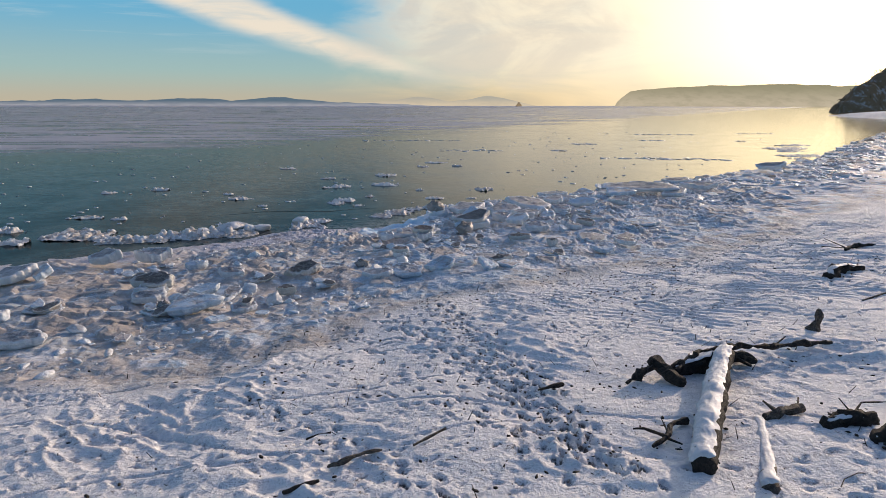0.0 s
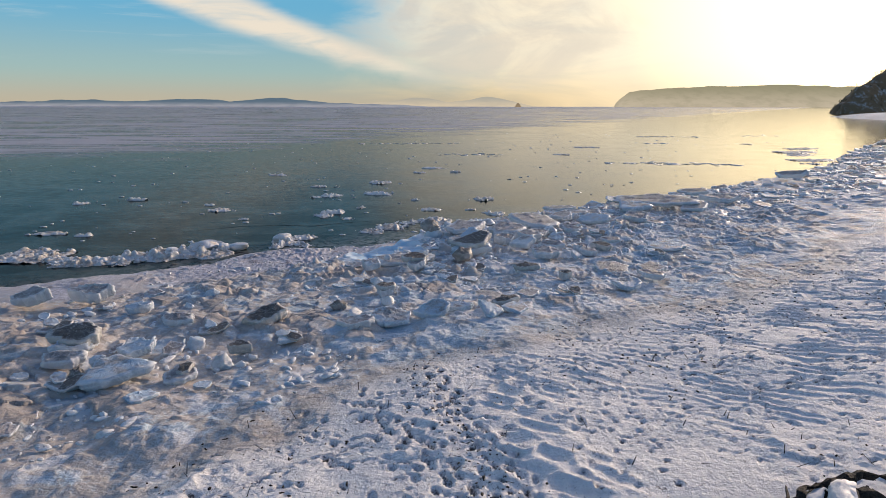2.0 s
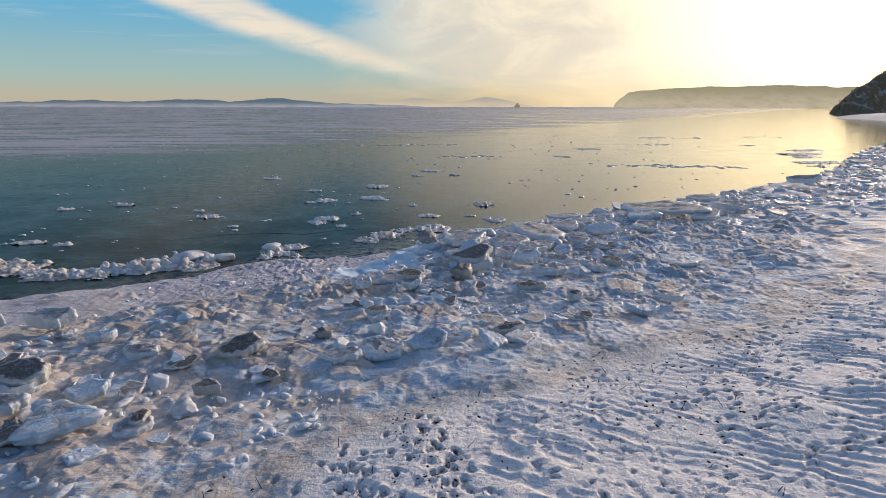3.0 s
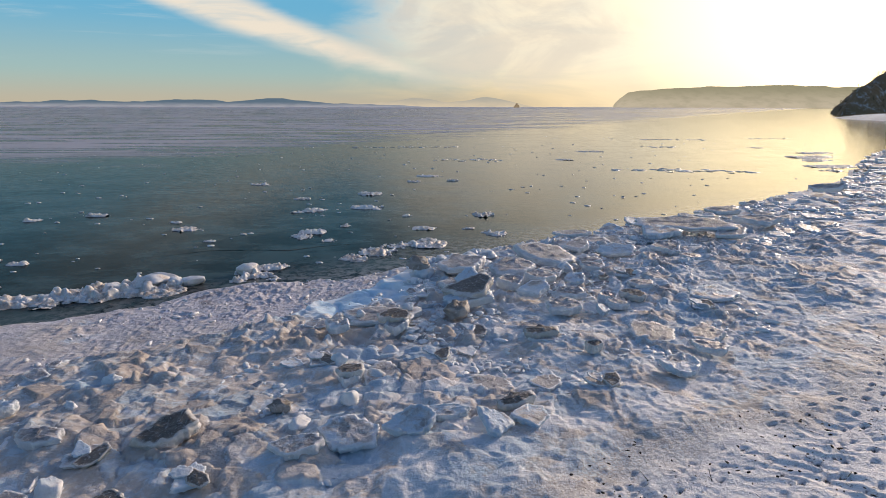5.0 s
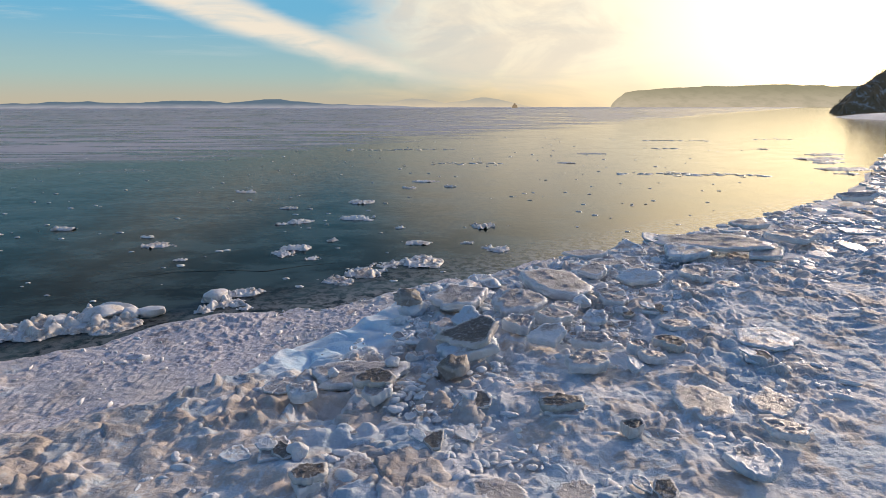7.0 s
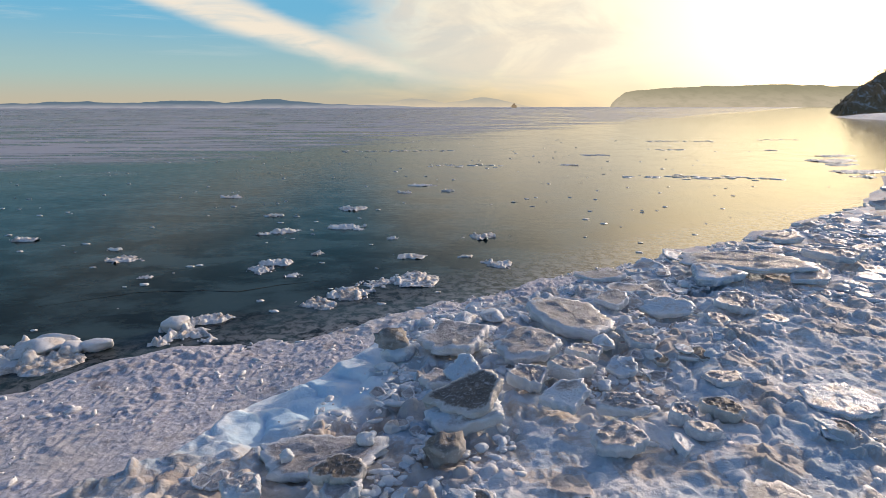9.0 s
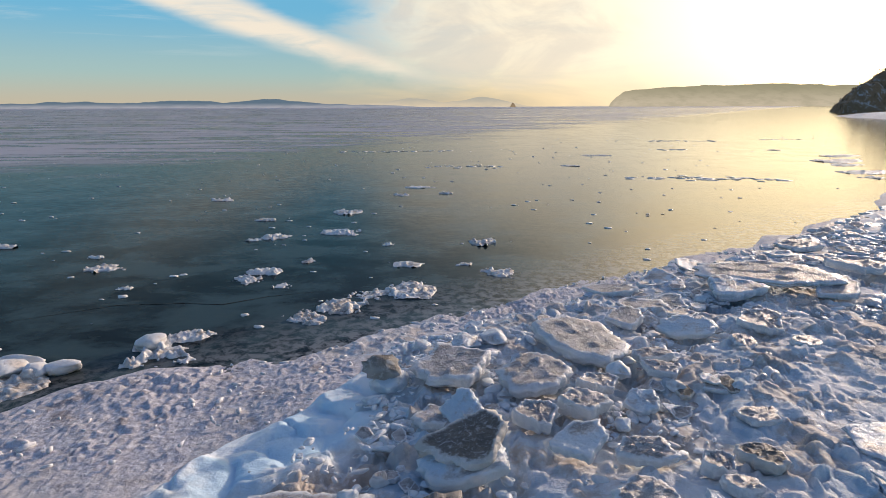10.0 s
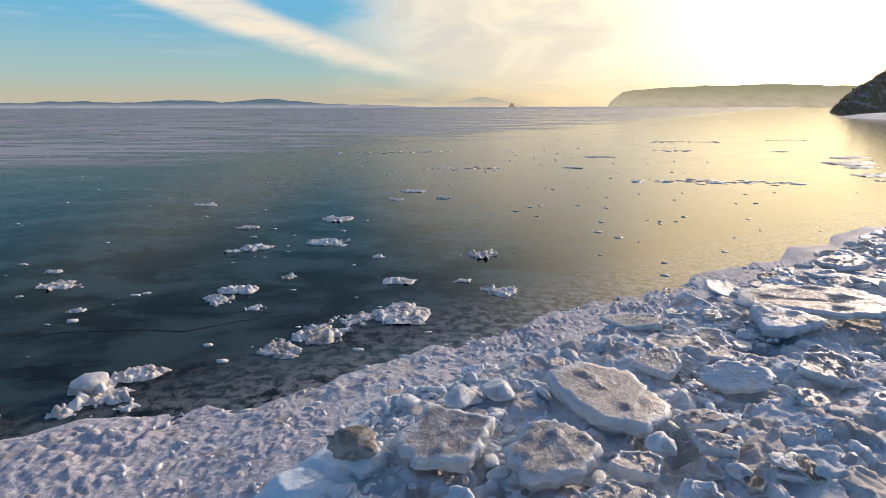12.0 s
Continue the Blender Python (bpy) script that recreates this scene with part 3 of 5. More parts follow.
    # drifted ripples on the open snow, and the trodden way between snow and ice
    sway = only(bare, 0, fractal, x * 0.5, y * 0.5, 101, 3)
    phase = ((x * 0.56 + y * 0.83) + sway * 0.34 + only(bare, 0, fractal, x * 1.9, y * 1.9, 103, 3) * 0.10) / 0.28
    ripple = np.where(phase % 1 < 0.3, (phase % 1) / 0.3, (1 - phase % 1) / 0.7)
    patch = np.clip((1 - icy) * np.clip(0.15 + only(bare, 0, fractal, x * 0.35, y * 0.35, 105, 2) * 0.8 + (x - 1.0) * 0.2, 0, 1) * np.clip((line + 8.0 - back) / 4, 0, 1) * np.clip((back - line - 0.3) / 1.5, 0, 1), 0, 1)
    gap = np.clip(0.75 + only(bare, 0, soft_noise, (x * 0.83 - y * 0.56) * 1.5, phase * 0.7, 107) * 1.3, 0.0, 1.3)
    z += patch * near * (ripple ** 1.4 - 0.4) * 0.054 * gap
    u, v = x * 0.78 - y * 0.62, x * 0.62 + y * 0.78
    crusty = np.clip(0.25 + only(bare, 0, fractal, x * 0.6, y * 0.6, 121, 2) * 1.1, 0.0, 1) * (1 - icy) * near * (1 - 0.6 * patch)
    ridged = (1 - np.abs(only(bare, 0, soft_noise, u * 1.7 + sway * 0.4, v * 3.6, 111))) ** 3 + 0.7 * (1 - np.abs(only(bare, 0, soft_noise, u * 3.1, v * 6.3 + sway * 0.5, 115))) ** 3
    z += crusty * (ridged - 0.45) * 0.06
    way = np.exp(-((back - line + 0.8) / 0.8) ** 2) * np.clip((x + 6) / 4, 0, 1)
    trod = tread(xs, ys, z, random.Random(4))
    ob = sheet("ground", xs, ys, z, SNOW_GROUND, (("icy", icy), ("wet", wet), ("trod", trod), ("way", way), ("blue", blue), ("pane", pane)))
    return tagged(ob, "snow-covered shore with frozen ridges, footprints and silt stains", "ground", kind="structure")


build_ground()
sea_axis = np.array([-4600, -600, -100, 100, 600, 4600], float)
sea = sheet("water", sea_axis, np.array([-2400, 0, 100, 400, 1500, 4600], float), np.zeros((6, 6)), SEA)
tagged(sea, "calm half-frozen sea with slush, painted mist and golden reflections", "water", kind="structure")


# ---- far shores ----
def far_ridge(name, label, dist, tops, x_scale, mat, depth, seed, rough):
    """A ridge across the view: tops are pairs of sideways place and height in metres."""
    xs = np.linspace(tops[0][0], tops[-1][0], 260)
    rows = np.linspace(0, 1, 9)
    top = np.interp(xs, [p[0] for p in tops], [p[1] for p in tops])
    top = top + rough * fractal(xs / (26 * rough + 4), xs * 0, seed, 4) * np.clip(top / 20, 0, 1)
    z = np.array([top * r ** 0.8 * (1 + 0.06 * fractal(xs * 0.006, xs * 0 + r * 3, seed + 9, 3)) for r in rows[:-1]] + [top])
    z[0] -= 2
    ob = sheet(name, xs, dist + rows * depth, z, mat)
    return tagged(ob, label, "hill", kind="structure")


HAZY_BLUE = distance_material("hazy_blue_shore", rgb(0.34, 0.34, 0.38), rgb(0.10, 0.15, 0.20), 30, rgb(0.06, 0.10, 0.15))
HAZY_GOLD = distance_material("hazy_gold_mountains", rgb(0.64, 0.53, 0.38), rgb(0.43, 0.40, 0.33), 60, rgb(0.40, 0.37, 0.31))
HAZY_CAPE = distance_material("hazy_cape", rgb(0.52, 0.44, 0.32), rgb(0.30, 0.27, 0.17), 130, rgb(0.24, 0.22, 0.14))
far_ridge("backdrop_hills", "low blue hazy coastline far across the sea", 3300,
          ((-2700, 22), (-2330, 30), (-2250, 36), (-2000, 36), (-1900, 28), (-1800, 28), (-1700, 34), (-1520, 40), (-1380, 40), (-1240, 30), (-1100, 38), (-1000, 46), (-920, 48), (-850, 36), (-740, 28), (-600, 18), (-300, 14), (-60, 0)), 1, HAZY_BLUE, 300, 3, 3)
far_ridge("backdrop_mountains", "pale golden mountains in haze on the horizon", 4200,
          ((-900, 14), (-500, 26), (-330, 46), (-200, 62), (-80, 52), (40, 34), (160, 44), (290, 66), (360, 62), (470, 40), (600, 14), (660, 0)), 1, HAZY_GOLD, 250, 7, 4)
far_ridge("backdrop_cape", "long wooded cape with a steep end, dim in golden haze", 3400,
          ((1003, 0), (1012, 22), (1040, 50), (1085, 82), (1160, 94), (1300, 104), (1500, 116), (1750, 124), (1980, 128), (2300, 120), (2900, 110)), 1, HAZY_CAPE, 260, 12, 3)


# ---- things ----
def finish(name, verts, faces, mat, smooth=True):
    me = bpy.data.meshes.new(name)
    me.from_pydata([tuple(v) for v in verts], [], faces)
    if smooth:
        me.shade_smooth()
    me.materials.append(mat)
    return me


def part(name, me, parent, label=""):
    ob = new(name, me)
    ob.parent = parent
    return tagged(ob, label)


# bluff with bare woods at the far end of the beach
def build_bluff():
    xs, ys = np.arange(280, 700, 3.0), np.arange(470, 900, 5.0)
    x, y = np.meshgrid(xs, ys)
    side = x - (309 + (y - 490) * 0.64) + fractal(x * 0.03, y * 0.03, 201, 4) * 9
    front = y - 484 + fractal(x * 0.03, y * 0.03, 211, 4) * 10
    z = np.minimum(56 * (1 - np.exp(-np.clip(side, 0, None) / 42)), np.clip(front, 0, 90) * 0.8 + np.clip(front - 90, 0, 400) * 0.02)
    z = z * (1 + 0.12 * fractal(x * 0.06, y * 0.06, 221, 4)) + fractal(x * 0.2, y * 0.2, 231, 3) * 1.4
    z = np.where(np.minimum(side, front) < 0, -4, z)
    bluff = tagged(sheet("backdrop_bluff", xs, ys, z, BLUFF), "steep dark bluff with snow patches at the beach's end", "bluff", kind="structure")
    rng = random.Random(8)
    verts, faces = [], []

    def blade(a, b, w):
        k = len(verts)
        out = Vector((rng.uniform(-1, 1), rng.uniform(-1, 1), 0)).normalized() * w
        verts.extend([a - out, a + out, b])
        faces.append((k, k + 1, k + 2))

    for k in range(4500):
        i, j = rng.randrange(2, len(ys) - 2), rng.randrange(2, len(xs) - 2)
        if z[i, j] < 3 or soft_noise(x[i, j] * 0.05, y[i, j] * 0.05, 241) < -0.25 and z[i, j] < 40:
            continue
        base = Vector((x[i, j] + rng.uniform(-1.5, 1.5), y[i, j] + rng.uniform(-2, 2), z[i, j] - 0.6))
        tall = rng.uniform(2.0, 4.2)
        blade(base, base + Vector((rng.uniform(-0.4, 0.4), 0, tall)), 0.16)
        for n in range(12):
            start = base + Vector((0, 0, tall * rng.uniform(0.15, 0.8)))
            blade(start, start + Vector((rng.uniform(-1.8, 1.8), rng.uniform(-1.8, 1.8), rng.uniform(0.3, 1.4))), 0.2)
    tagged(new("bare_trees", finish("bare_trees", verts, faces, TWIGS, False)), "bare brown winter trees and scrub on the bluff", "trees", kind="stuff")


build_bluff()


def sea_stack():
    bm = bmesh.new()
    for ox, r, h in ((0, 9, 21), (9, 7, 14), (-8, 5, 8)):
        made = bmesh.ops.create_icosphere(bm, subdivisions=2, radius=1)["verts"]
        for v in made:
            k = 1 + 0.25 * noise.noise(v.co * 2 + Vector((ox, 0, 0)))
            v.co = Vector((v.co.x * r * k + ox, v.co.y * r * k, v.co.z * h * k))
    me = bpy.data.meshes.new("sea_stack")
    bm.to_mesh(me)
    bm.free()
    me.materials.append(HAZY_STACK)
    ob = new("sea_stack", me)
    ob.location = (356, 2990, 0)
    tagged(ob, "small dark rock stack standing far out at sea", "rock")


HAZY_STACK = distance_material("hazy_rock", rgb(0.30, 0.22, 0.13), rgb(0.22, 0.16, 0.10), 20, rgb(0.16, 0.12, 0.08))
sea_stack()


# ice slabs
def slab_mesh(name, seed, mat, thick=0.2, rim=0.0, sides=7, relief=0.03, coarse=False):
    """A broken plate of ice, 1 m by 1 m, with layered sides, a worn edge and a crusted top, lying round its middle."""
    rng = random.Random(seed)
    cuts = sorted(rng.uniform(0, 2 * math.pi) for k in range(2)) + [2 * math.pi * (k + rng.uniform(-0.38, 0.38)) / sides for k in range(sides)]
    reach = [rng.uniform(0.30, 0.54) for c in cuts]
    n = 22 if coarse else 52
    outline = []
    for k in range(n):
        a = 2 * math.pi * k / n
        r = min([d / math.cos(a - c) for c, d in zip(cuts, reach) if math.cos(a - c) > 0.2] + [0.6])
        ring = Vector((math.cos(a), math.sin(a), seed * 1.7))
        outline.append(r * (1 + 0.12 * noise.noise(ring * 2.2) + 0.09 * noise.noise(ring * 6) + 0.08 * noise.noise(ring * 13)))
    rings = ((0.14, 0.5), (0.28, 0.5), (0.41, 0.5), (0.53, 0.5), (0.64, 0.5), (0.74, 0.5), (0.83, 0.5), (0.91, 0.48), (0.97, 0.40), (1.01, 0.26), (0.98, 0.10), (1.0, -0.04), (0.95, -0.18), (0.93, -0.38), (0.8, -0.5), (0.4, -0.5))
    if coarse:
        rings = ((0.5, 0.5), (0.82, 0.5), (0.97, 0.4), (1.02, 0.0), (0.95, -0.4), (0.6, -0.5))
    slant = rng.uniform(-0.25, 0.25)
    verts, faces = [(0, 0, thick * 0.5)], []
    for f, h in rings:
        for k in range(n):
            a = 2 * math.pi * k / n
            p = Vector((math.cos(a), math.sin(a), 0)) * outline[k] * f
            bumpy = noise.fractal(Vector((p.x * 2.6, p.y * 2.6, seed * 3.7 + h * 0.5)), 0.7, 2.1, 6) * relief * 0.5
            bumpy += max(0, noise.noise(Vector((p.x * 9, p.y * 9, seed))) - 0.1) ** 1.5 * relief * 2.2
            edge = 1 + (0.09 * noise.noise(Vector((p.x * 7, p.y * 7, h * 6 + seed))) + 0.05 * noise.noise(Vector((p.x * 17, p.y * 17, h * 11 + seed)))) * min(1, f * f * 1.2)
            z = thick * h * (1 + slant * p.x * 2) + (bumpy if h > 0 else bumpy * 0.6) + (rim * max(0, f - 0.75) * 4 if h > 0.2 else 0)
            verts.append((p.x * edge, p.y * edge, z))
    across = [max(v[i] for v in verts) - min(v[i] for v in verts) for i in (0, 1)]
    middle = [(max(v[i] for v in verts) + min(v[i] for v in verts)) / 2 for i in (0, 1)]
    verts = [((v[0] - middle[0]) / across[0], (v[1] - middle[1]) / across[1], v[2]) for v in verts]
    for k in range(n):
        faces.append((0, 1 + k, 1 + (k + 1) % n))
    for ring in range(len(rings) - 1):
        for k in range(n):
            a, b = 1 + ring * n + k, 1 + ring * n + (k + 1) % n
            faces.append((a, a + n, b + n, b))
    faces.append(tuple(1 + (len(rings) - 1) * n + k for k in range(n - 1, -1, -1)))
    me = finish(name, verts, faces, mat)
    outer = [0.0] + [(min(max((f - 0.70) / 0.24, 0), 1) if h > 0.3 else 1.0) for f, h in rings for k in range(n)]
    me.attributes.new("rim", "FLOAT", "POINT").data.foreach_set("value", outer)
    return me


def block_mesh(name, seed, mat, detail=3, jag=0.42):
    """A worn block of ice about 1 m across."""
    bm = bmesh.new()
    bmesh.ops.create_icosphere(bm, subdivisions=detail, radius=0.5)
    rng = random.Random(seed)
    planes = [(Vector((rng.uniform(-1, 1), rng.uniform(-1, 1), rng.uniform(-0.6, 1))).normalized(), rng.uniform(0.26, 0.42)) for k in range(7)]
    for v in bm.verts:
        for d, far in planes:
            over = v.co.dot(d) - far
            if over > 0:
                v.co -= d * over * 0.9
        v.co *= 1 + jag * 0.5 * noise.noise(v.co * 3.2 + Vector((seed, 0, 0))) + jag * 0.4 * noise.noise(v.co * 7 + Vector((0, seed, 0))) + jag * 0.2 * noise.noise(v.co * 15 + Vector((0, seed, 0)))
    me = bpy.data.meshes.new(name)
    bm.to_mesh(me)
    bm.free()
    me.shade_smooth()
    me.materials.append(mat)
    return me


PLATES = {}
for kind_name, mat in (("clean", CLEAN_ICE), ("silty", SILTY_ICE), ("dark", DARK_ICE)):
    PLATES[kind_name] = [slab_mesh("ice_slab", 10 * len(PLATES) + k + 1, mat, (0.16, 0.24, 0.2, 0.3, 0.14, 0.22)[k], (0, 0.02, 0, 0.03, 0.04, 0)[k], (6, 7, 8, 5, 9, 6)[k], (0.026, 0.040, 0.052)[k % 3]) for k in range(6)]
    PLATES[kind_name + " block"] = [block_mesh("ice_block", 100 + 10 * len(PLATES) + k, mat, 3, 0.7 if kind_name == "dark" else 0.42) for k in range(4)]
PLATES["floe block"] = [block_mesh("ice_block", 180 + k, FLOE_ICE, 3, 0.3) for k in range(4)]
LABELS = {"clean": "pale blue-white ice slab frozen onto the shore", "silty": "grey-brown silty ice slab lying on the shore ice",
          "dark": "dark muddy ice slab among paler shore ice", "clean block": "rounded white ice block frozen to the shore",
          "silty block": "silt-stained ice block on the frozen shore", "dark block": "mud-blackened ice block on the frozen shore"}


TAKEN = [(-2.2, 27.0, 1.0), (-3.1, 25.7, 1.0), (-1.2, 28.2, 0.6), (-2.4, 25.9, 0.8), (-1.4, 26.7, 0.6), (-3.6, 24.6, 0.7)]


def slab(x, y, wide, sort="clean", shape=0, turn=0.0, tip=0.0, lean=0.0, deep=1.0, lift=0.0, tall=1.0, group="ice slabs along the shore", label=""):
    """One slab or block at x, y: wide across, deep times that the other way; tip lifts its far edge, lean its left edge, in degrees."""
    family = PLATES[sort]
    me = family[shape % len(family)]
    ob = new(me.name.split(".")[0], me)
    thick = wide * (0.10 if "block" not in sort else 0.16)
    ob.matrix_world = Matrix.LocRotScale((x, y, spot(x, y) + 0.05 + thick * 0.6 + lift), Euler((radians(tip), radians(lean), 0)).to_quaternion() @ Euler((0, 0, radians(turn))).to_quaternion(), (wide, wide * deep, wide * tall * (0.8 if sort in ("clean", "silty", "dark") else 1.0)))
    return tagged(ob, label or LABELS[sort], "ice slab" if "block" not in sort else "ice block", group, "thing")


THICK = (0.16, 0.24, 0.2, 0.3, 0.14, 0.22)


def plate(x, y, wide, depth, thick, sort="silty", shape=0, turn=0.0, tip=0.0, lean=0.0, lift=0.0, label=""):
    """One slab of known place and size, in metres, bedded on the shore ice."""
    family = PLATES[sort]
    me = family[shape % len(family)]
    ob = new(me.name.split(".")[0], me)
    tall = thick / (THICK[shape % 6] if "block" not in sort else 0.8)
    rise = 0.5 * abs(math.sin(radians(tip))) * depth + 0.5 * abs(math.sin(radians(lean))) * wide
    ob.matrix_world = Matrix.LocRotScale((x, y, spot(x, y) + 0.02 + thick * 0.45 + rise * 0.7 + lift), Euler((radians(tip), radians(lean), 0)).to_quaternion() @ Euler((0, 0, radians(turn))).to_quaternion(), (wide, depth, tall))
    TAKEN.append((x, y, 0.42 * max(wide, depth)))
    return tagged(ob, label or LABELS[sort], "ice slab" if "block" not in sort else "ice block", "ice slabs along the shore", "thing")


def free(x, y, size=0.0):
    """Whether no slab of known place lies at x, y."""
    return all((x - a) ** 2 + (y - b) ** 2 > (r + size * 0.4) ** 2 for a, b, r in TAKEN)


# the pile that the camera ends over
plate(4.21, 29.85, 2.0, 2.6, 0.34, "silty", 0, 12, 4, 3, 0.0, label="large tilted grey ice slab leaning on the pile")
plate(1.08, 28.46, 1.85, 1.86, 0.30, "silty", 1, 10, 4, -2, 0.08, label="broad brownish ice slab with a bumpy frosted top")
plate(2.77, 27.95, 1.6, 1.5, 0.30, "silty", 2, 20, 5, 0, 0.08)
plate(4.04, 27.62, 0.95, 0.62, 0.18, "silty", 4, 5, 4, 4, 0.06)
plate(-0.36, 28.05, 0.86, 0.66, 0.48, "dark block", 0, 0, 0, 0, 0.24, label="mud-blackened ice block perched on a white knob")
plate(-0.30, 28.1, 0.95, 0.9, 0.40, "clean block", 3, 30, 0, 0, -0.06)
plate(7.08, 30.69, 1.5, 0.95, 0.20, "clean", 1, 160, 14, -6, 0.0)
plate(9.07, 30.94, 1.27, 1.2, 0.22, "silty", 4, 0, 9, -2, 0.05)
plate(11.3, 34.9, 4.4, 2.0, 0.22, "silty", 2, -22, 6, -3, 0.22, label="long flat ice sheet lying over other slabs")
plate(9.95, 33.9, 1.75, 1.6, 0.32, "clean", 0, -10, 7, -4, 0.05)
plate(12.9, 33.7, 1.9, 1.3, 0.25, "silty", 3, 30, 6, -3, 0.05)
plate(15.3, 36.3, 2.2, 1.3, 0.25, "silty", 4, -25, 5, -3, 0.12)
plate(15.4, 40.0, 2.0, 1.2, 0.25, "silty", 5, 15, 6, 0, 0.08)
plate(5.55, 28.2, 0.85, 0.55, 0.20, "silty", 5, -10, 8, 4, 0.08)
plate(5.73, 31.38, 1.1, 1.15, 0.24, "silty", 3, 10, 6, 0, 0.08)
plate(5.63, 29.0, 0.9, 0.6, 0.22, "silty", 0, 190, 5, -4, 0.05)
plate(4.69, 28.3, 0.6, 0.5, 0.30, "clean block", 1, 30, 0, 0, 0.05)
plate(1.29, 25.0, 1.55, 1.15, 0.26, "dark", 3, 200, 12, -12, 0.05, label="dark wedge-shaped ice slab tilted up on the pile")
plate(1.20, 24.75, 1.5, 0.9, 0.26, "clean", 5, 10, 4, -8, -0.06)
plate(1.23, 26.15, 0.72, 0.9, 0.15, "clean", 5, 15, 24, -28, 0.10)
plate(0.75, 26.3, 0.95, 0.7, 0.24, "silty", 1, 10, 4, 4, 0.02)
plate(2.54, 26.17, 0.88, 0.78, 0.24, "silty", 4, 0, 6, 2, 0.08)
plate(3.53, 26.56, 1.05, 0.78, 0.32, "silty", 1, 175, 6, 0, 0.08)
plate(3.14, 25.20, 1.06, 0.90, 0.20, "clean", 3, 15, 10, -10, 0.08)
plate(4.12, 24.95, 0.98, 0.62, 0.22, "silty", 5, 172, 8, -6, 0.08)
plate(4.66, 26.79, 0.74, 0.72, 0.16, "clean", 2, 20, 14, -6, 0.04)
plate(4.12, 26.06, 0.30, 0.46, 0.22, "clean block", 2, 0, 0, 0, 0.02)
plate(5.11, 24.59, 0.62, 0.52, 0.22, "silty", 4, 10, 8, 6, 0.04)
plate(5.87, 24.76, 0.78, 0.60, 0.26, "dark", 1, -15, 6, 4, 0.04)
plate(5.27, 24.10, 0.62, 0.40, 0.20, "silty", 0, 5, 6, 6, 0.04)
plate(4.75, 23.7, 0.50, 0.34, 0.16, "clean", 3, 100, 14, 16, 0.0)
plate(3.70, 23.75, 1.0, 0.75, 0.26, "silty", 2, 10, 8, 5, 0.05)
plate(6.61, 26.23, 0.86, 0.55, 0.16, "silty", 5, 12, 5, 4, 0.04)
plate(9.50, 29.64, 0.72, 0.64, 0.20, "silty", 0, 30, 6, 4, 0.04)
plate(8.04, 29.75, 0.70, 0.66, 0.20, "silty", 2, 50, 6, 4, 0.04)
plate(7.79, 28.14, 0.46, 0.46, 0.22, "clean block", 3, 0, 0, 0, 0.02)
plate(7.40, 28.51, 0.52, 0.34, 0.18, "clean", 4, 0, 6, 0, 0.02)
plate(8.4, 25.3, 1.5, 1.4, 0.14, "clean", 2, -30, 4, -2, 0.0)
plate(2.19, 30.4, 0.72, 0.75, 0.32, "clean block", 0, 20, 0, 0, 0.04)
plate(1.5, 30.2, 0.95, 0.7, 0.32, "clean block", 1, 60, 0, 0, 0.0)
plate(0.80, 23.6, 0.72, 0.66, 0.40, "dark block", 1, 40, 0, 0, 0.04)
plate(-1.19, 23.7, 2.2, 1.25, 0.20, "silty", 5, 5, 2, 0, -0.06, label="wide brown ice slab with frozen knobs on top")
plate(-0.48, 23.9, 0.36, 0.34, 0.24, "clean block", 2, 0, 0, 0, 0.12)
plate(-1.75, 23.5, 0.28, 0.26, 0.20, "clean block", 3, 0, 0, 0, 0.10)
# slabs on the wide shelf before it
plate(-4.17, 17.38, 1.12, 0.80, 0.24, "dark", 2, 15, 12, -5, 0.04)
plate(-1.91, 16.89, 0.93, 0.55, 0.20, "silty", 3, 0, 8, 0, 0.04)
plate(-1.11, 17.30, 1.13, 0.85, 0.16, "clean", 2, 160, 12, 0, 0.02)
plate(-0.11, 17.45, 0.95, 0.60, 0.16, "clean", 4, 8, 22, -6, 0.02)
plate(0.44, 17.95, 1.05, 0.36, 0.18, "clean", 1, 6, 10, 0, 0.02)
plate(1.26, 17.45, 0.68, 0.56, 0.16, "clean", 0, 150, 16, 18, 0.02)
plate(1.78, 18.25, 0.78, 0.42, 0.20, "dark", 5, 15, 8, 0, 0.06)
plate(1.98, 17.75, 0.74, 0.70, 0.12, "clean", 3, 20, 4, 4, 0.0)
plate(-1.43, 19.67, 0.62, 0.42, 0.16, "dark", 0, 20, 5, 6, 0.14)
plate(-1.45, 19.62, 0.56, 0.46, 0.18, "silty", 4, 70, 4, 0, 0.0)
plate(-1.29, 18.64, 0.40, 0.34, 0.30, "clean block", 0, 10, 0, 0, 0.02)
plate(-2.54, 18.43, 0.42, 0.30, 0.24, "dark block", 2, 0, 0, 0, 0.02)
plate(-0.79, 22.8, 0.86, 0.62, 0.22, "dark", 1, 25, 10, 6, 0.14)
plate(-0.70, 22.55, 0.70, 0.60, 0.20, "silty", 4, 80, 8, -8, 0.0)
plate(-2.20, 22.63, 0.62, 0.50, 0.24, "clean", 5, 20, 10, 0, 0.04)
plate(2.81, 21.90, 0.88, 0.55, 0.20, "dark", 5, -8, 6, 0, 0.08)
plate(2.90, 21.85, 1.00, 0.65, 0.14, "silty", 1, 0, 3, 0, 0.0)
plate(3.89, 21.00, 0.42, 0.32, 0.20, "dark", 4, 30, 8, 0, 0.06)
plate(2.48, 19.18, 0.70, 0.62, 0.10, "silty", 3, 10, 4, 4, 0.02)
plate(5.51, 22.0, 1.20, 1.30, 0.14, "silty", 0, -25, 4, -1, 0.0)
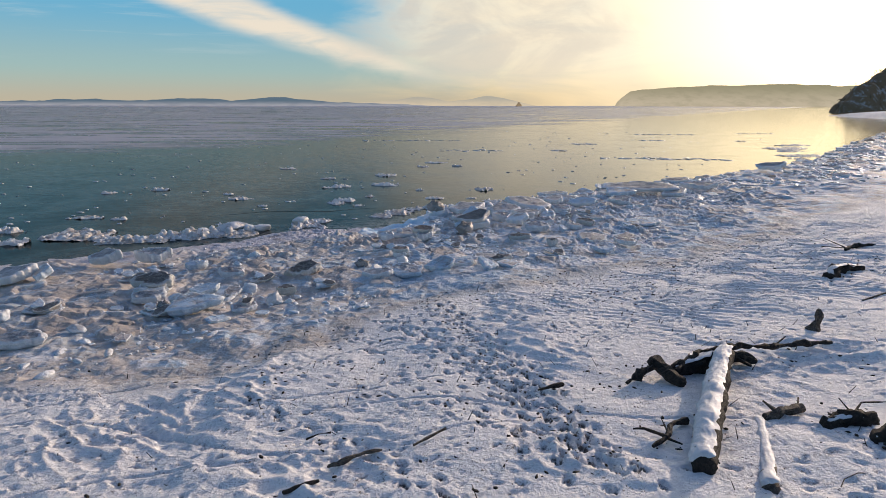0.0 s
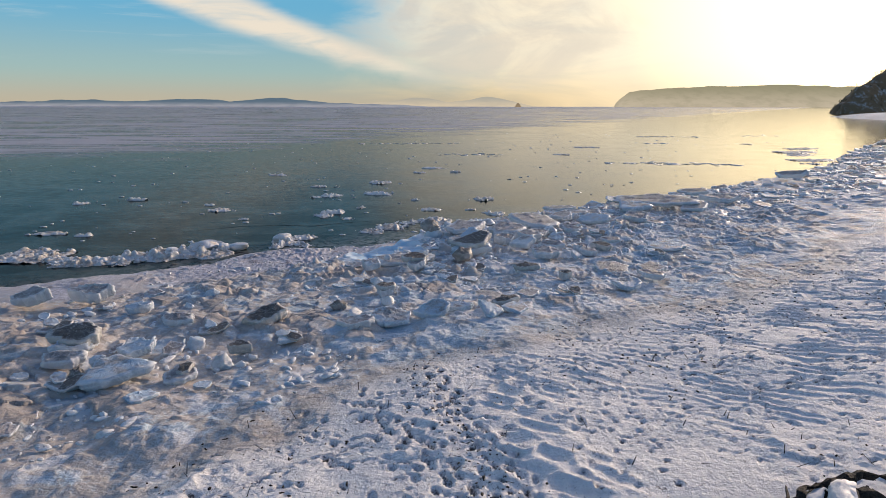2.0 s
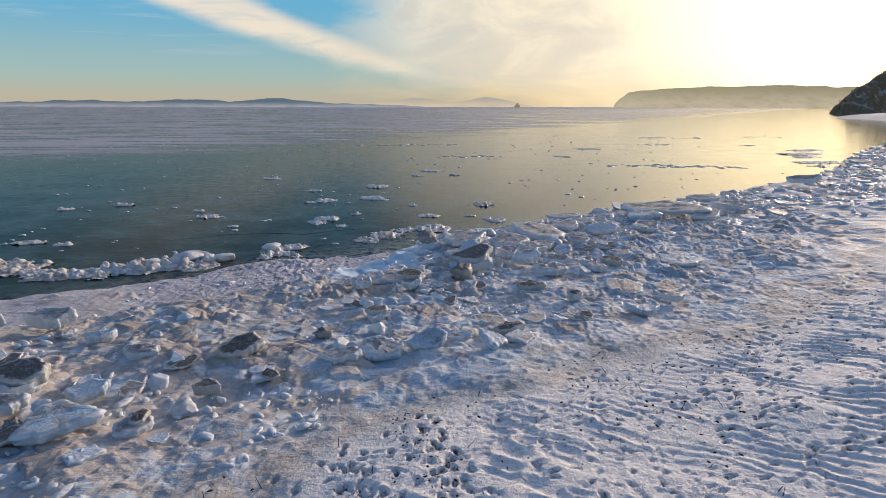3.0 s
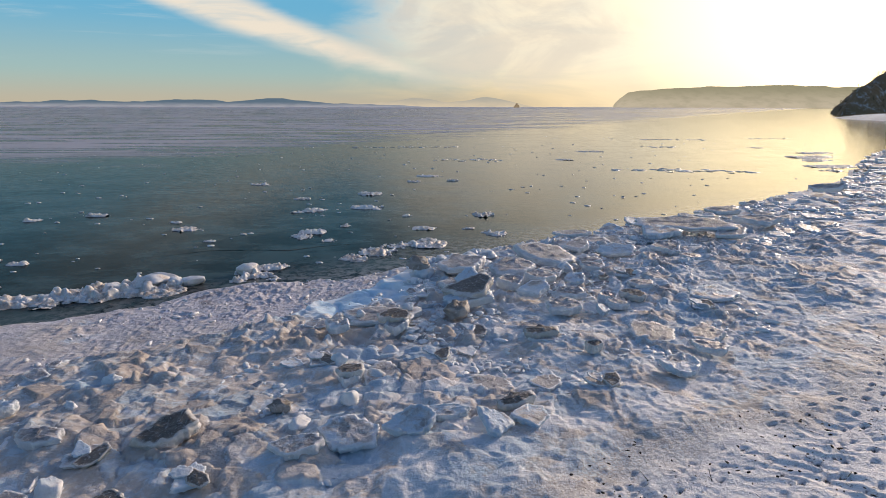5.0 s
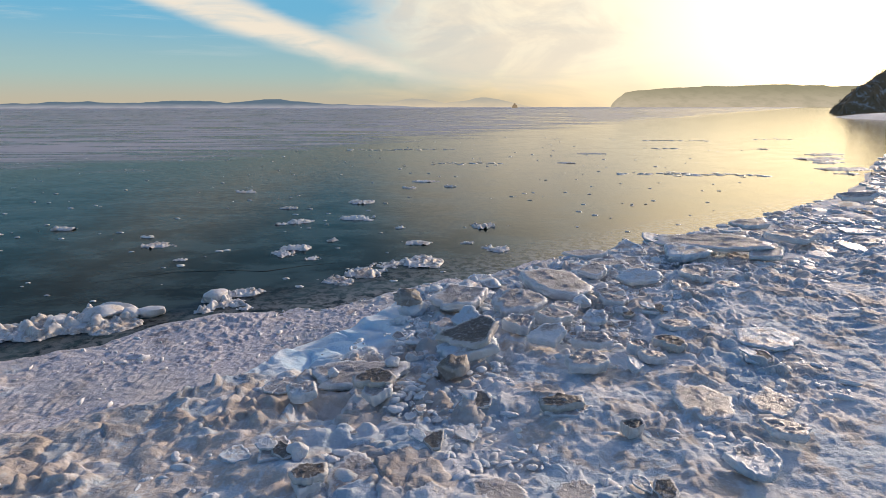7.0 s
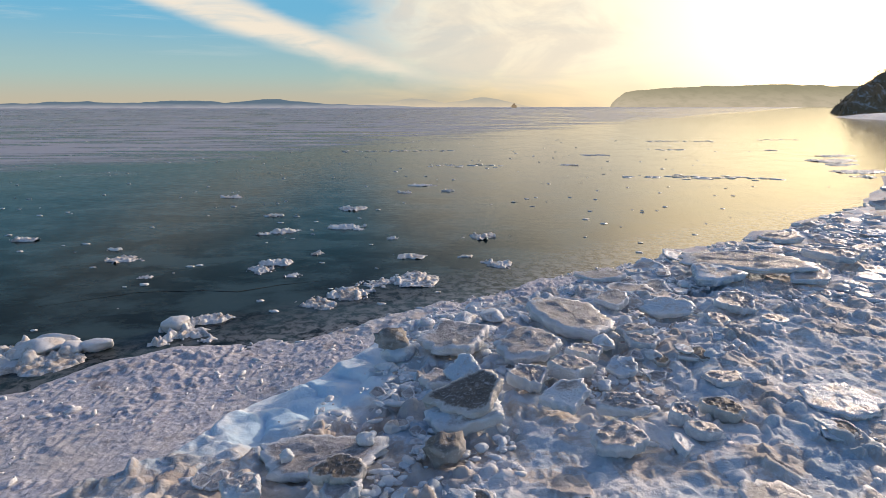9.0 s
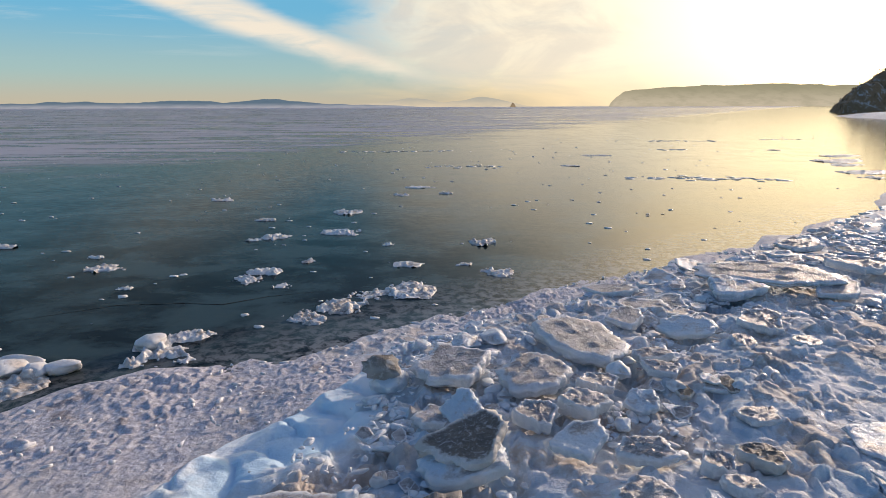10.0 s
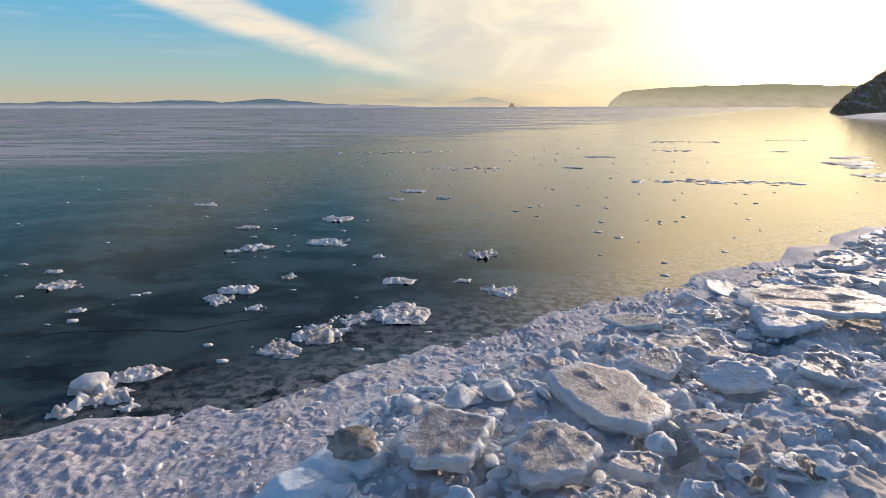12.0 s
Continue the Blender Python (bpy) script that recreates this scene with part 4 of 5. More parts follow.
plate(6.75, 21.89, 0.95, 1.10, 0.16, "silty", 1, -20, 5, 0, 0.0)
plate(6.37, 20.77, 0.84, 0.52, 0.16, "silty", 5, -8, 5, 6, 0.03)
plate(5.36, 19.90, 0.85, 0.90, 0.14, "clean", 4, -15, 4, 0, 0.0)
plate(-0.80, 19.9, 0.85, 1.2, 0.09, "silty", 2, 12, 2, 0, 0.0)
plate(1.41, 19.41, 0.92, 0.66, 0.09, "silty", 0, 170, 2, 0, 0.0)
plate(-7.93, 15.91, 1.16, 0.85, 0.26, "dark", 1, 8, 14, 0, 0.10, label="brown slab propped on whiter ice in the sun")
plate(-7.85, 15.75, 1.0, 0.7, 0.24, "clean", 4, 40, 6, 0, 0.0)
plate(-6.04, 14.28, 1.36, 1.15, 0.22, "clean", 0, 10, 6, -5, 0.04)
plate(-6.29, 15.31, 0.82, 0.60, 0.18, "clean", 3, 10, 10, -6, 0.06)
plate(-6.89, 14.96, 0.38, 0.30, 0.26, "clean block", 2, 0, 0, 0, 0.0)
plate(-4.92, 14.27, 0.64, 0.66, 0.14, "silty", 2, 25, 6, 0, 0.02)
plate(-4.85, 14.35, 0.40, 0.34, 0.14, "dark", 5, 60, 8, 4, 0.10)
plate(-6.84, 14.17, 0.32, 0.30, 0.30, "dark block", 3, 0, 0, 0, 0.0)
plate(-9.55, 19.4, 1.22, 0.60, 0.30, "silty", 4, 6, 12, 0, 0.04)
plate(-10.86, 18.9, 1.2, 0.8, 0.28, "silty", 1, -8, 14, -10, 0.06)
plate(-4.22, 15.67, 0.54, 0.30, 0.20, "dark", 3, 10, 6, 0, 0.02)
plate(-7.61, 14.95, 0.90, 0.50, 0.20, "silty", 5, 5, 10, 0, 0.04)
plate(-7.72, 18.35, 0.72, 0.42, 0.22, "clean", 2, 20, 8, 0, 0.04)
plate(-6.25, 17.30, 0.82, 0.48, 0.22, "silty", 0, 5, 12, 0, 0.04)
plate(-12.26, 16.5, 1.5, 1.0, 0.25, "silty", 1, 20, 12, -8, 0.08)
plate(-11.48, 16.8, 0.85, 0.6, 0.2, "clean", 3, 100, 20, -20, 0.1)
plate(-8.89, 11.9, 1.2, 0.6, 0.2, "silty", 2, 10, 8, 0, 0.05)
plate(25.0, 46.6, 2.2, 1.1, 0.3, "silty", 5, -30, 9, -13, 0.2)


COARSE = {}
for kind_name, mat in (("clean", CLEAN_ICE), ("silty", SILTY_ICE), ("dark", DARK_ICE)):
    COARSE[kind_name] = [slab_mesh("coarse_slab", 60 + 10 * len(COARSE) + k, mat, (0.16, 0.24, 0.2, 0.3, 0.14, 0.22)[k], 0.02, (6, 7, 8, 5, 9, 6)[k], 0.06, True) for k in range(6)]


def join_slabs(label, sort, poses):
    """Slabs too many to tell apart, in one mesh."""
    verts, faces, start = [], [], 0
    for k, m in enumerate(poses):
        me = COARSE[sort][k % 6]
        co = np.array([v.co for v in me.vertices])
        verts.append(co @ np.array(m.to_3x3()).T + np.array(m.translation))
        faces.extend([tuple(start + i for i in p.vertices) for p in me.polygons])
        start += len(co)
    ob = new("strewn_slabs", finish("strewn_slabs", np.concatenate(verts), faces, PLATES[sort][0].materials[0]))
    return tagged(ob, label, "ice slabs", kind="stuff")


REST = {"clean": [], "silty": [], "dark": []}


def pile_up(x, y, wide, turn, sort="silty"):
    """A few thin plates pushed over one another."""
    slab(x, y, wide, sort, int(turn), turn, 4, 3, 0.7, 0.02, 0.6)
    slab(x + wide * 0.18, y - wide * 0.1, wide * 0.75, "dark", int(turn) + 2, turn + 50, 9, -5, 0.65, 0.12 * wide, 0.6)
    slab(x - wide * 0.2, y + wide * 0.05, wide * 0.5, "clean", int(turn) + 4, turn + 110, 14, 6, 0.7, 0.2 * wide, 0.8)


pile_up(-5.2, 16.9, 0.8, 20)
pile_up(-3.3, 16.2, 0.7, 75, "clean")
pile_up(-9.0, 17.0, 0.9, 40)
pile_up(-6.9, 13.9, 0.8, 15)
pile_up(-2.2, 20.6, 0.75, 63)
pile_up(0.3, 20.8, 0.7, 31, "clean")
pile_up(3.6, 19.2, 0.75, 12)
pile_up(1.2, 22.3, 0.8, 50)
pile_up(-9.8, 14.2, 0.9, 8)
pile_up(6.5, 27.6, 0.9, 27)
pile_up(7.6, 24.2, 0.8, 44, "clean")


def strew(count, rng, lo, hi, back, sizes, dark, single):
    """Slabs and blocks strewn along the crest of the beach; those of at least the width single are things of their own."""
    for k in range(count):
        x = lo + (hi - lo) * rng.random()
        y = float(pieces(CREST, x)) - back[0] - (back[1] - back[0]) * rng.random() ** 1.3
        wide = sizes[0] + (sizes[1] - sizes[0]) * rng.random() ** 2.2
        sort = rng.choices(("clean", "silty", "dark", "clean block", "silty block"), (4, 5, dark, 2, 1))[0]
        shape, turn, tip, lean = rng.randrange(6), rng.uniform(0, 360), rng.gauss(6, 6), rng.gauss(-2, 6)
        deep, lift, tall = rng.uniform(0.55, 0.95), rng.uniform(-0.05, 0.05) * min(wide, 1), rng.uniform(0.7, 1.1) / max(1, wide)
        if "block" in sort:
            wide = min(wide, 0.5)
        if not free(x, y, wide):
            continue
        if wide >= single:
            slab(x, y, wide, sort, shape, turn, tip, lean, deep, lift, tall)
        else:
            REST[sort.split()[0]].append(Matrix.LocRotScale((x, y, spot(x, y) + wide * 0.06 + lift), Euler((radians(tip), radians(lean), 0)).to_quaternion() @ Euler((0, 0, radians(turn))).to_quaternion(), (wide, wide * deep, wide * tall)))


strew(340, random.Random(21), 0.0, 13, (-0.8, 7.5), (0.14, 0.65), 0.3, 0.33)
strew(60, random.Random(22), 6, 16, (-0.5, 4), (0.5, 1.8), 0.2, 0.6)
strew(240, random.Random(23), -11, 2, (0.2, 10.5), (0.14, 0.6), 0.5, 0.33)
strew(700, random.Random(24), 12.5, 42, (-2.8, 9), (0.22, 1.35), 1.2, 1.15)
strew(750, random.Random(25), 40, 118, (-4, 16), (0.4, 1.9), 0.9, 9.0)
join_slabs("many small pale plates of broken shore ice", "clean", REST["clean"])
join_slabs("many small silty plates of broken shore ice", "silty", REST["silty"])
join_slabs("scattered small muddy plates of shore ice", "dark", REST["dark"])


def scatter_stuff(name, label, category, mat, spots, seed, level=1):
    """Many small lumps in one mesh: spots gives x, y, size."""
    bm = bmesh.new()
    bmesh.ops.create_icosphere(bm, subdivisions=level, radius=0.5)
    base = np.array([v.co for v in bm.verts])
    tri = np.array([[v.index for v in f.verts] for f in bm.faces])
    bm.free()
    rng = np.random.default_rng(seed)
    verts, faces = [], []
    heights = lie([p[0] for p in spots], [p[1] for p in spots])
    for (x, y, size, flat), floor in zip(spots, heights):
        a = rng.uniform(0, 6.28)
        turn = np.array([[math.cos(a), -math.sin(a), 0], [math.sin(a), math.cos(a), 0], [0, 0, 1]])
        p = base * (1 + rng.uniform(-0.16, 0.16, (len(base), 1)) / level)
        for side in rng.normal(size=(4, 3)):
            side = side / np.linalg.norm(side)
            p = p - np.maximum(p @ side - rng.uniform(0.20, 0.36), 0)[:, None] * side * 0.9
        p = p * (size * rng.uniform(0.8, 1.9), size * rng.uniform(0.5, 1), size * flat) @ turn.T
        faces.append(tri + len(verts) * len(base))
        verts.append(p + (x, y, floor + size * flat * 0.2))
    ob = new(name, finish(name, np.concatenate(verts), [tuple(f) for f in np.concatenate(faces).tolist()], mat))
    return tagged(ob, label, category, kind="stuff")


def rubble_spots(rng, count, lo, hi, back, sizes):
    out = []
    for k in range(count):
        x = rng.uniform(lo, hi)
        y = float(pieces(CREST, x)) - rng.uniform(*back)
        if soft_noise(np.array(x * 0.8), np.array(y * 0.8), 301) > -0.2 and free(x, y):
            out.append((x, y, sizes[0] + (sizes[1] - sizes[0]) * rng.random() ** 2, rng.uniform(0.35, 0.65)))
    return out


rng = random.Random(31)
scatter_stuff("ice_rubble", "small broken lumps of white shore ice", "ice rubble", CLEAN_ICE, rubble_spots(rng, 2200, -13, 16, (-1.2, 11), (0.06, 0.30)) + rubble_spots(rng, 3400, -0.5, 11, (-1.0, 7), (0.07, 0.34)) + rubble_spots(rng, 1700, -3, 9, (5, 13.5), (0.06, 0.26)), 1, 2)
scatter_stuff("silty_rubble", "small silt-stained crumbs of shore ice", "ice rubble", SILTY_ICE, rubble_spots(rng, 900, -13, 16, (-1.5, 11), (0.05, 0.2)), 2)
scatter_stuff("far_rubble", "grey lumps of broken ice along the far beach", "ice rubble", SILTY_ICE, rubble_spots(rng, 2600, 12, 60, (-2.5, 10), (0.12, 0.6)), 4)
scatter_stuff("far_white_rubble", "white lumps of broken ice along the far beach", "ice rubble", CLEAN_ICE, rubble_spots(rng, 2600, 12, 60, (-3, 11), (0.12, 0.55)), 6)
ledge_spots = []
for k in range(1700):
    x = rng.uniform(-16, 18)
    shore_y, crest_y = float(pieces(SHORE, x)), float(pieces(CREST, x))
    y = crest_y + 0.8 + (shore_y - crest_y - 0.5) * rng.random()
    if soft_noise(np.array(x * 0.6), np.array(y * 0.6), 305) > -0.1:
        ledge_spots.append((x, y, 0.04 + 0.24 * rng.random() ** 3.5, rng.uniform(0.5, 0.9)))
scatter_stuff("shore_ice_crumbs", "frozen crumbs of ice along the water's edge", "ice rubble", FLOE_ICE, ledge_spots, 3)


def tube_mesh(name, points, radii, mat, sides=12, knots=0.12, seed=0, arc=None, smooth=True):
    """A tapering, knotty limb along points; arc limits it to a span of degrees about its axis."""
    fine, thick = [], []
    for k in range(len(points) - 1):
        steps = max(2, int((Vector(points[k + 1]) - Vector(points[k])).length / 0.06))
        for n in range(steps):
            f = n / steps
            fine.append(Vector(points[k]).lerp(Vector(points[k + 1]), f))
            thick.append(radii[k] + (radii[k + 1] - radii[k]) * f)
    fine.append(Vector(points[-1]))
    thick.append(radii[-1])
    if arc is None:
        for end, step in ((0, 1), (-1, -2)):
            tip = fine[end] - (fine[end + step] - fine[end]).normalized() * thick[end] * 0.45
            fine.insert(0 if end == 0 else len(fine), tip)
            thick.insert(0 if end == 0 else len(thick), thick[end] * 0.6)
    verts, faces = [], []
    for k, (p, r) in enumerate(zip(fine, thick)):
        d = (fine[min(k + 1, len(fine) - 1)] - fine[max(k - 1, 0)]).normalized()
        side = d.cross(Vector((0, 0, 1)))
        side = side.normalized() if side.length > 0.05 else Vector((1, 0, 0))
        up = side.cross(d)
        for n in range(sides):
            a = 2 * math.pi * n / sides if arc is None else radians(arc[0] + (arc[1] - arc[0]) * n / (sides - 1) + (22 if n < sides / 2 else -22) * noise.noise(Vector((k * 0.45, seed, float(n < sides / 2)))))
            out = side * math.cos(a) + up * math.sin(a)
            q = p + out * r
            verts.append(q + out * r * knots * (2.2 * noise.noise(q * 4 + Vector((seed, 0, 0))) + 1.3 * noise.noise(q * 11 + Vector((0, seed, 0))) + 1.0 * noise.noise(q * 27 + Vector((0, 0, seed)))))
    span = sides if arc is None else sides - 1
    for k in range(len(fine) - 1):
        for n in range(span):
            a, b = k * sides + n, k * sides + (n + 1) % sides
            faces.append((a, b, b + sides, a + sides))
    faces.append(tuple(range(sides - 1, -1, -1)))
    faces.append(tuple((len(fine) - 1) * sides + n for n in range(sides)))
    return finish(name, verts, faces, mat, smooth)


# ice adrift near the shore
def floe_mesh(seed, wide, deep, high):
    """A crusted clump of ice: knobs that rise out of the water from one raft."""
    nx, ny = max(26, min(90, int(wide / 0.035))), max(20, min(70, int(deep / 0.035)))
    xs, ys = np.linspace(-0.6, 0.6, nx) * wide, np.linspace(-0.6, 0.6, ny) * deep
    x, y = np.meshgrid(xs, ys)
    r = np.sqrt((x / (wide * 0.5)) ** 2 + (y / (deep * 0.5)) ** 2) + fractal(x * 2.4 / wide, y * 2.4 / wide, seed, 5, 0.65) * 0.6
    cell = min(max(0.13, wide * 0.10), 0.22)
    qx, qy = x + fractal(x * 4, y * 4, seed + 3, 2) * 0.05, y + fractal(x * 4, y * 4, seed + 5, 2) * 0.05
    knobs = np.maximum(lumps(qx, qy, cell * 1.9, seed + 7, 0.5) * 1.2, lumps(qx, qy, cell, seed + 17, 0.8)) + lumps(qx, qy, cell * 0.5, seed + 27, 0.7) * 0.5
    rim = np.clip((1.0 - r) * 3.0, -1, 1)
    dome = min(0.07 * wide, 0.16) * high * np.clip(1.1 - r, 0, 1)
    z = np.where(rim > 0, (0.05 + dome * 0.6 + knobs * high * 1.7) * np.sqrt(np.clip(rim, 0, 1)), rim * 0.2) - 0.02
    z = np.maximum(z, -0.12) + fractal(x * 9, y * 9, seed + 40, 2) * 0.008
    ob = sheet("ice_floe", xs, ys, z, FLOE_ICE)
    return ob


def floe(x, y, wide, deep=0.6, high=1.0, count=14, turn=0.0):
    ob = floe_mesh(int(abs(x * 31 + y * 17)) % 997, wide * 1.15, wide * min(deep * 1.35, 1.2), high)
    ob.matrix_world = pose(x, y, 0, 0, 0, turn)
    return tagged(ob, "clump of snowy white ice adrift in the dark water", "ice floe", "ice floes near the shore", "thing")


floe(-11.7, 31.5, 4.6, 0.34, 1.1, 22, 16)
floe(-13.8, 30.7, 2.0, 0.5, 0.8, 18, 15)
floe(-15.5, 29.9, 3.0, 0.4, 0.7, 26, 10)
floe(-17.2, 30.3, 1.4, 0.5, 0.6, 10)
floe(-19.7, 30.9, 3.2, 0.5, 0.55, 24)
floe(-21.5, 29.2, 1.4, 0.6, 0.9, 9)
floe(-23.4, 32.0, 1.4, 0.5, 0.9, 9)
floe(-8.1, 34.2, 1.1, 0.7, 1.3, 9, 25)
floe(-7.6, 33.5, 1.7, 0.6, 0.9, 16, 20)
floe(-7.3, 35.1, 1.3, 0.45, 0.8, 9, 30)
floe(-4.1, 36.9, 1.35, 0.85, 0.75, 16)
floe(-3.0, 38.0, 1.9, 0.55, 0.75, 18, 15)
floe(-2.0, 39.3, 1.4, 0.6, 0.6, 14)
floe(-0.5, 40.1, 1.9, 0.75, 0.5, 26)
floe(-7.5, 41.7, 1.0, 0.9, 0.8, 14)
floe(-7.0, 43.0, 1.5, 0.5, 0.8, 8, 10)
floe(-5.62, 45.0, 0.8, 0.6, 0.8, 7)
floe(-8.93, 50.5, 1.9, 0.6, 0.6, 14)
floe(-5.19, 51.8, 1.9, 0.6, 0.6, 16)
floe(-5.67, 58.8, 1.5, 0.7, 0.6, 10)
floe(-10.7, 56.2, 1.1, 0.6, 0.5, 8)
floe(3.1, 49.0, 1.3, 0.9, 0.7, 14)
floe(3.5, 42.7, 1.15, 0.9, 0.6, 14)
floe(-0.4, 44.3, 1.4, 0.5, 0.4, 12)
floe(1.96, 44.3, 0.7, 0.5, 0.4, 6)
floe(-5.8, 40.8, 0.6, 0.6, 0.7, 6)
floe(-14.8, 43.8, 1.3, 0.6, 0.5, 10, 20)
floe(-16.4, 46.0, 0.8, 0.5, 0.5, 6)
floe(-22.9, 48.3, 1.2, 0.5, 0.8, 7)
floe(-26.0, 46.5, 1.0, 0.5, 0.8, 7)
floe(-16.6, 65.1, 1.4, 0.6, 0.5, 9)
floe(1.5, 68.4, 0.9, 0.8, 0.8, 6)
floe(-2.5, 67.5, 1.2, 0.6, 0.6, 8)
floe(-1.2, 72.3, 2.7, 0.3, 0.25, 12)
floe(-12.3, 40.6, 0.5, 0.6, 0.6, 5)
floe(-2.0, 48.6, 0.6, 0.7, 0.8, 5)
floe(-21.7, 36.1, 1.7, 0.4, 0.4, 10)
floe(-19.4, 35.6, 0.7, 0.6, 0.7, 5)
floe(17.1, 92.5, 2.4, 0.5, 0.2, 10)
floe(24.3, 108.5, 3.6, 0.4, 0.2, 10)
floe(55.5, 98.0, 6.4, 0.5, 0.35, 30, 20)
floe(51.5, 92.0, 4.5, 0.4, 0.3, 20, 20)
floe(48.8, 83.7, 4.6, 0.5, 0.3, 20, 20)
floe(46.0, 78.5, 2.6, 0.5, 0.3, 12, 20)
floe(60.5, 106.0, 5.0, 0.4, 0.3, 18, 20)
floe(57.0, 118.0, 3.5, 0.3, 0.2, 12)


def adrift(x, y, wide, depth, thick, sort, shape, turn, tip, label):
    """A heavy block of ice riding in a floe."""
    me = PLATES[sort][shape]
    ob = new("ice_block", me)
    ob.matrix_world = Matrix.LocRotScale((x, y, thick * 0.38), Euler((radians(tip), 0, radians(turn))).to_quaternion(), (wide, depth, thick))
    tagged(ob, label, "ice block", "ice floes near the shore", "thing")


adrift(-11.60, 31.85, 1.9, 1.2, 0.64, "floe block", 0, 35, 8, "broad sunlit cream ice block in a floe")
adrift(-9.90, 32.40, 1.25, 0.7, 0.41, "floe block", 1, 20, 0, "rounded pale ice block at a floe's tip")
adrift(-11.30, 32.65, 1.2, 0.6, 0.56, "floe block", 2, 15, 0, "rounded pale ice block adrift in a floe")
adrift(-10.60, 32.15, 0.8, 0.7, 0.45, "floe block", 3, 60, 0, "warm cream ice block adrift in a floe")
adrift(-12.80, 31.35, 1.0, 0.7, 0.41, "floe block", 3, 80, 0, "rounded pale ice block adrift in a floe")
adrift(-8.15, 34.15, 1.1, 0.95, 0.52, "floe block", 1, 50, 0, "smooth white ice block half out of the water")


def thin_floes():
    """Skins of dark slush and rafted ice, drawn out in lines on the quiet water."""
    rng = random.Random(51)
    spots = []
    for cx, cy, length, n, slope in ((28, 78.6, 15, 70, -0.12), (52, 145, 14, 50, -0.1), (4, 92, 10, 26, 0.05), (-6, 118, 18, 40, 0.1), (75, 150, 12, 26, 0.0), (40, 120, 6, 16, 0.0)):
        for k in range(n):
            t = rng.uniform(-0.5, 0.5)
            spots.append((cx + t * length + rng.gauss(0, 0.3), cy + t * length * slope + rng.gauss(0, 0.9), rng.uniform(0.15, 0.9), 0.12))
    for k in range(420):
        y = 34 + 130 * rng.random() ** 1.4
        x = (rng.uniform(-0.75, 0.6)) * y
        if y > float(pieces(SHORE, x)) + 1.5:
            spots.append((x, y, rng.uniform(0.06, 0.35), 0.3))
    bm = bmesh.new()
    bmesh.ops.create_icosphere(bm, subdivisions=1, radius=0.5)
    base = np.array([v.co for v in bm.verts])
    tri = [[v.index for v in f.verts] for f in bm.faces]
    bm.free()
    verts, faces = [], []
    for x, y, size, flat in spots:
        k = len(verts)
        for p in base:
            j = rng.uniform(0.7, 1.3)
            verts.append((x + p[0] * size * 1.5 * j, y + p[1] * size * j, p[2] * size * flat * j + 0.01))
        faces.extend([tuple(k + i for i in f) for f in tri])
    tagged(new("slush_floes", finish("slush_floes", verts, faces, FLOE_ICE)), "thin scattered scraps of ice on the quiet water", "ice", kind="stuff")


thin_floes()
crack = new("ice_crack", tube_mesh("ice_crack", [(-14.5, 36.6, 0), (-11.5, 38.4, 0), (-9.0, 38.6, 0), (-7.5, 38.4, 0), (-6.0, 39.4, 0), (-4.3, 40.0, 0)], (0.005, 0.012, 0.014, 0.02, 0.012, 0.004), BARK, 6, 0.3, 3))
tagged(crack, "thin dark crack across the young sea ice", "crack", kind="structure")


# driftwood
def on_ground(points):
    return [(x, y, spot(x, y) + h) for x, y, h in points]


def wood(name, label, points, radii, mat=BARK, snowy=0.0, knots=0.14, seed=1, twigs=(), category="driftwood", group="driftwood on the snow"):
    """A piece of driftwood with its limbs, and the snow that lies on it."""
    line = on_ground(points)
    base = Vector(line[0])
    thing = new(name)
    thing.location = base
    rel = [Vector(p) - base for p in line]
    part("trunk", tube_mesh("trunk", rel, radii, mat, 20 if snowy else 9, knots, seed, None, bool(snowy)), thing)
    for k, (limb, r0, r1) in enumerate(twigs):
        part("branch", tube_mesh("branch", [Vector(p) - base for p in on_ground(limb)], [r0 + (r1 - r0) * i / (len(limb) - 1) for i in range(len(limb))], mat, 6, 0.25, seed + k + 5, None, False), thing)
    if snowy:
        up = [p + Vector((0, 0, r * 0.20)) for p, r in zip(rel, radii)]
        part("snow_cap", tube_mesh("snow_cap", up, [r * snowy for r in radii], FRESH_SNOW, 21, 0.09, seed + 3, (55, 178)), thing, "crust of white snow on top")
    return tagged(thing, label, category, group)


wood("driftwood_log", "thick snow-capped driftwood log lying on the beach", ((2.93, 6.12, 0.04), (3.42, 7.1, 0.06), (4.05, 8.3, 0.06), (4.68, 9.45, 0.09)), (0.14, 0.155, 0.15, 0.14), BARK, 1.16, 0.16, 2, category="log")
wood("fallen_branch", "long dark branch lying across the log's end", ((3.7, 9.0, 0.03), (4.3, 9.5, 0.16), (5.1, 9.75, 0.13), (5.6, 9.7, 0.11), (6.1, 9.85, 0.1), (6.75, 9.95, 0.08)), (0.035, 0.045, 0.055, 0.045, 0.045, 0.022), BARK, 0.0, 0.55, 3,
     ((((3.9, 9.18, 0.06), (4.1, 9.5, 0.06), (4.22, 9.75, 0.03)), 0.03, 0.01), (((5.6, 9.7, 0.1), (5.95, 9.95, 0.2)), 0.025, 0.008)), "branch")
wood("broken_stump", "black broken root stump poking from the snow", ((2.85, 8.7, -0.02), (3.15, 8.95, 0.03), (3.45, 9.2, 0.10), (3.5, 9.15, 0.12)), (0.03, 0.06, 0.085, 0.06), BARK, 0.0, 0.75, 4, ((((3.42, 9.2, 0.10), (3.55, 8.9, 0.05), (3.66, 8.62, -0.03)), 0.12, 0.09),), "stump")
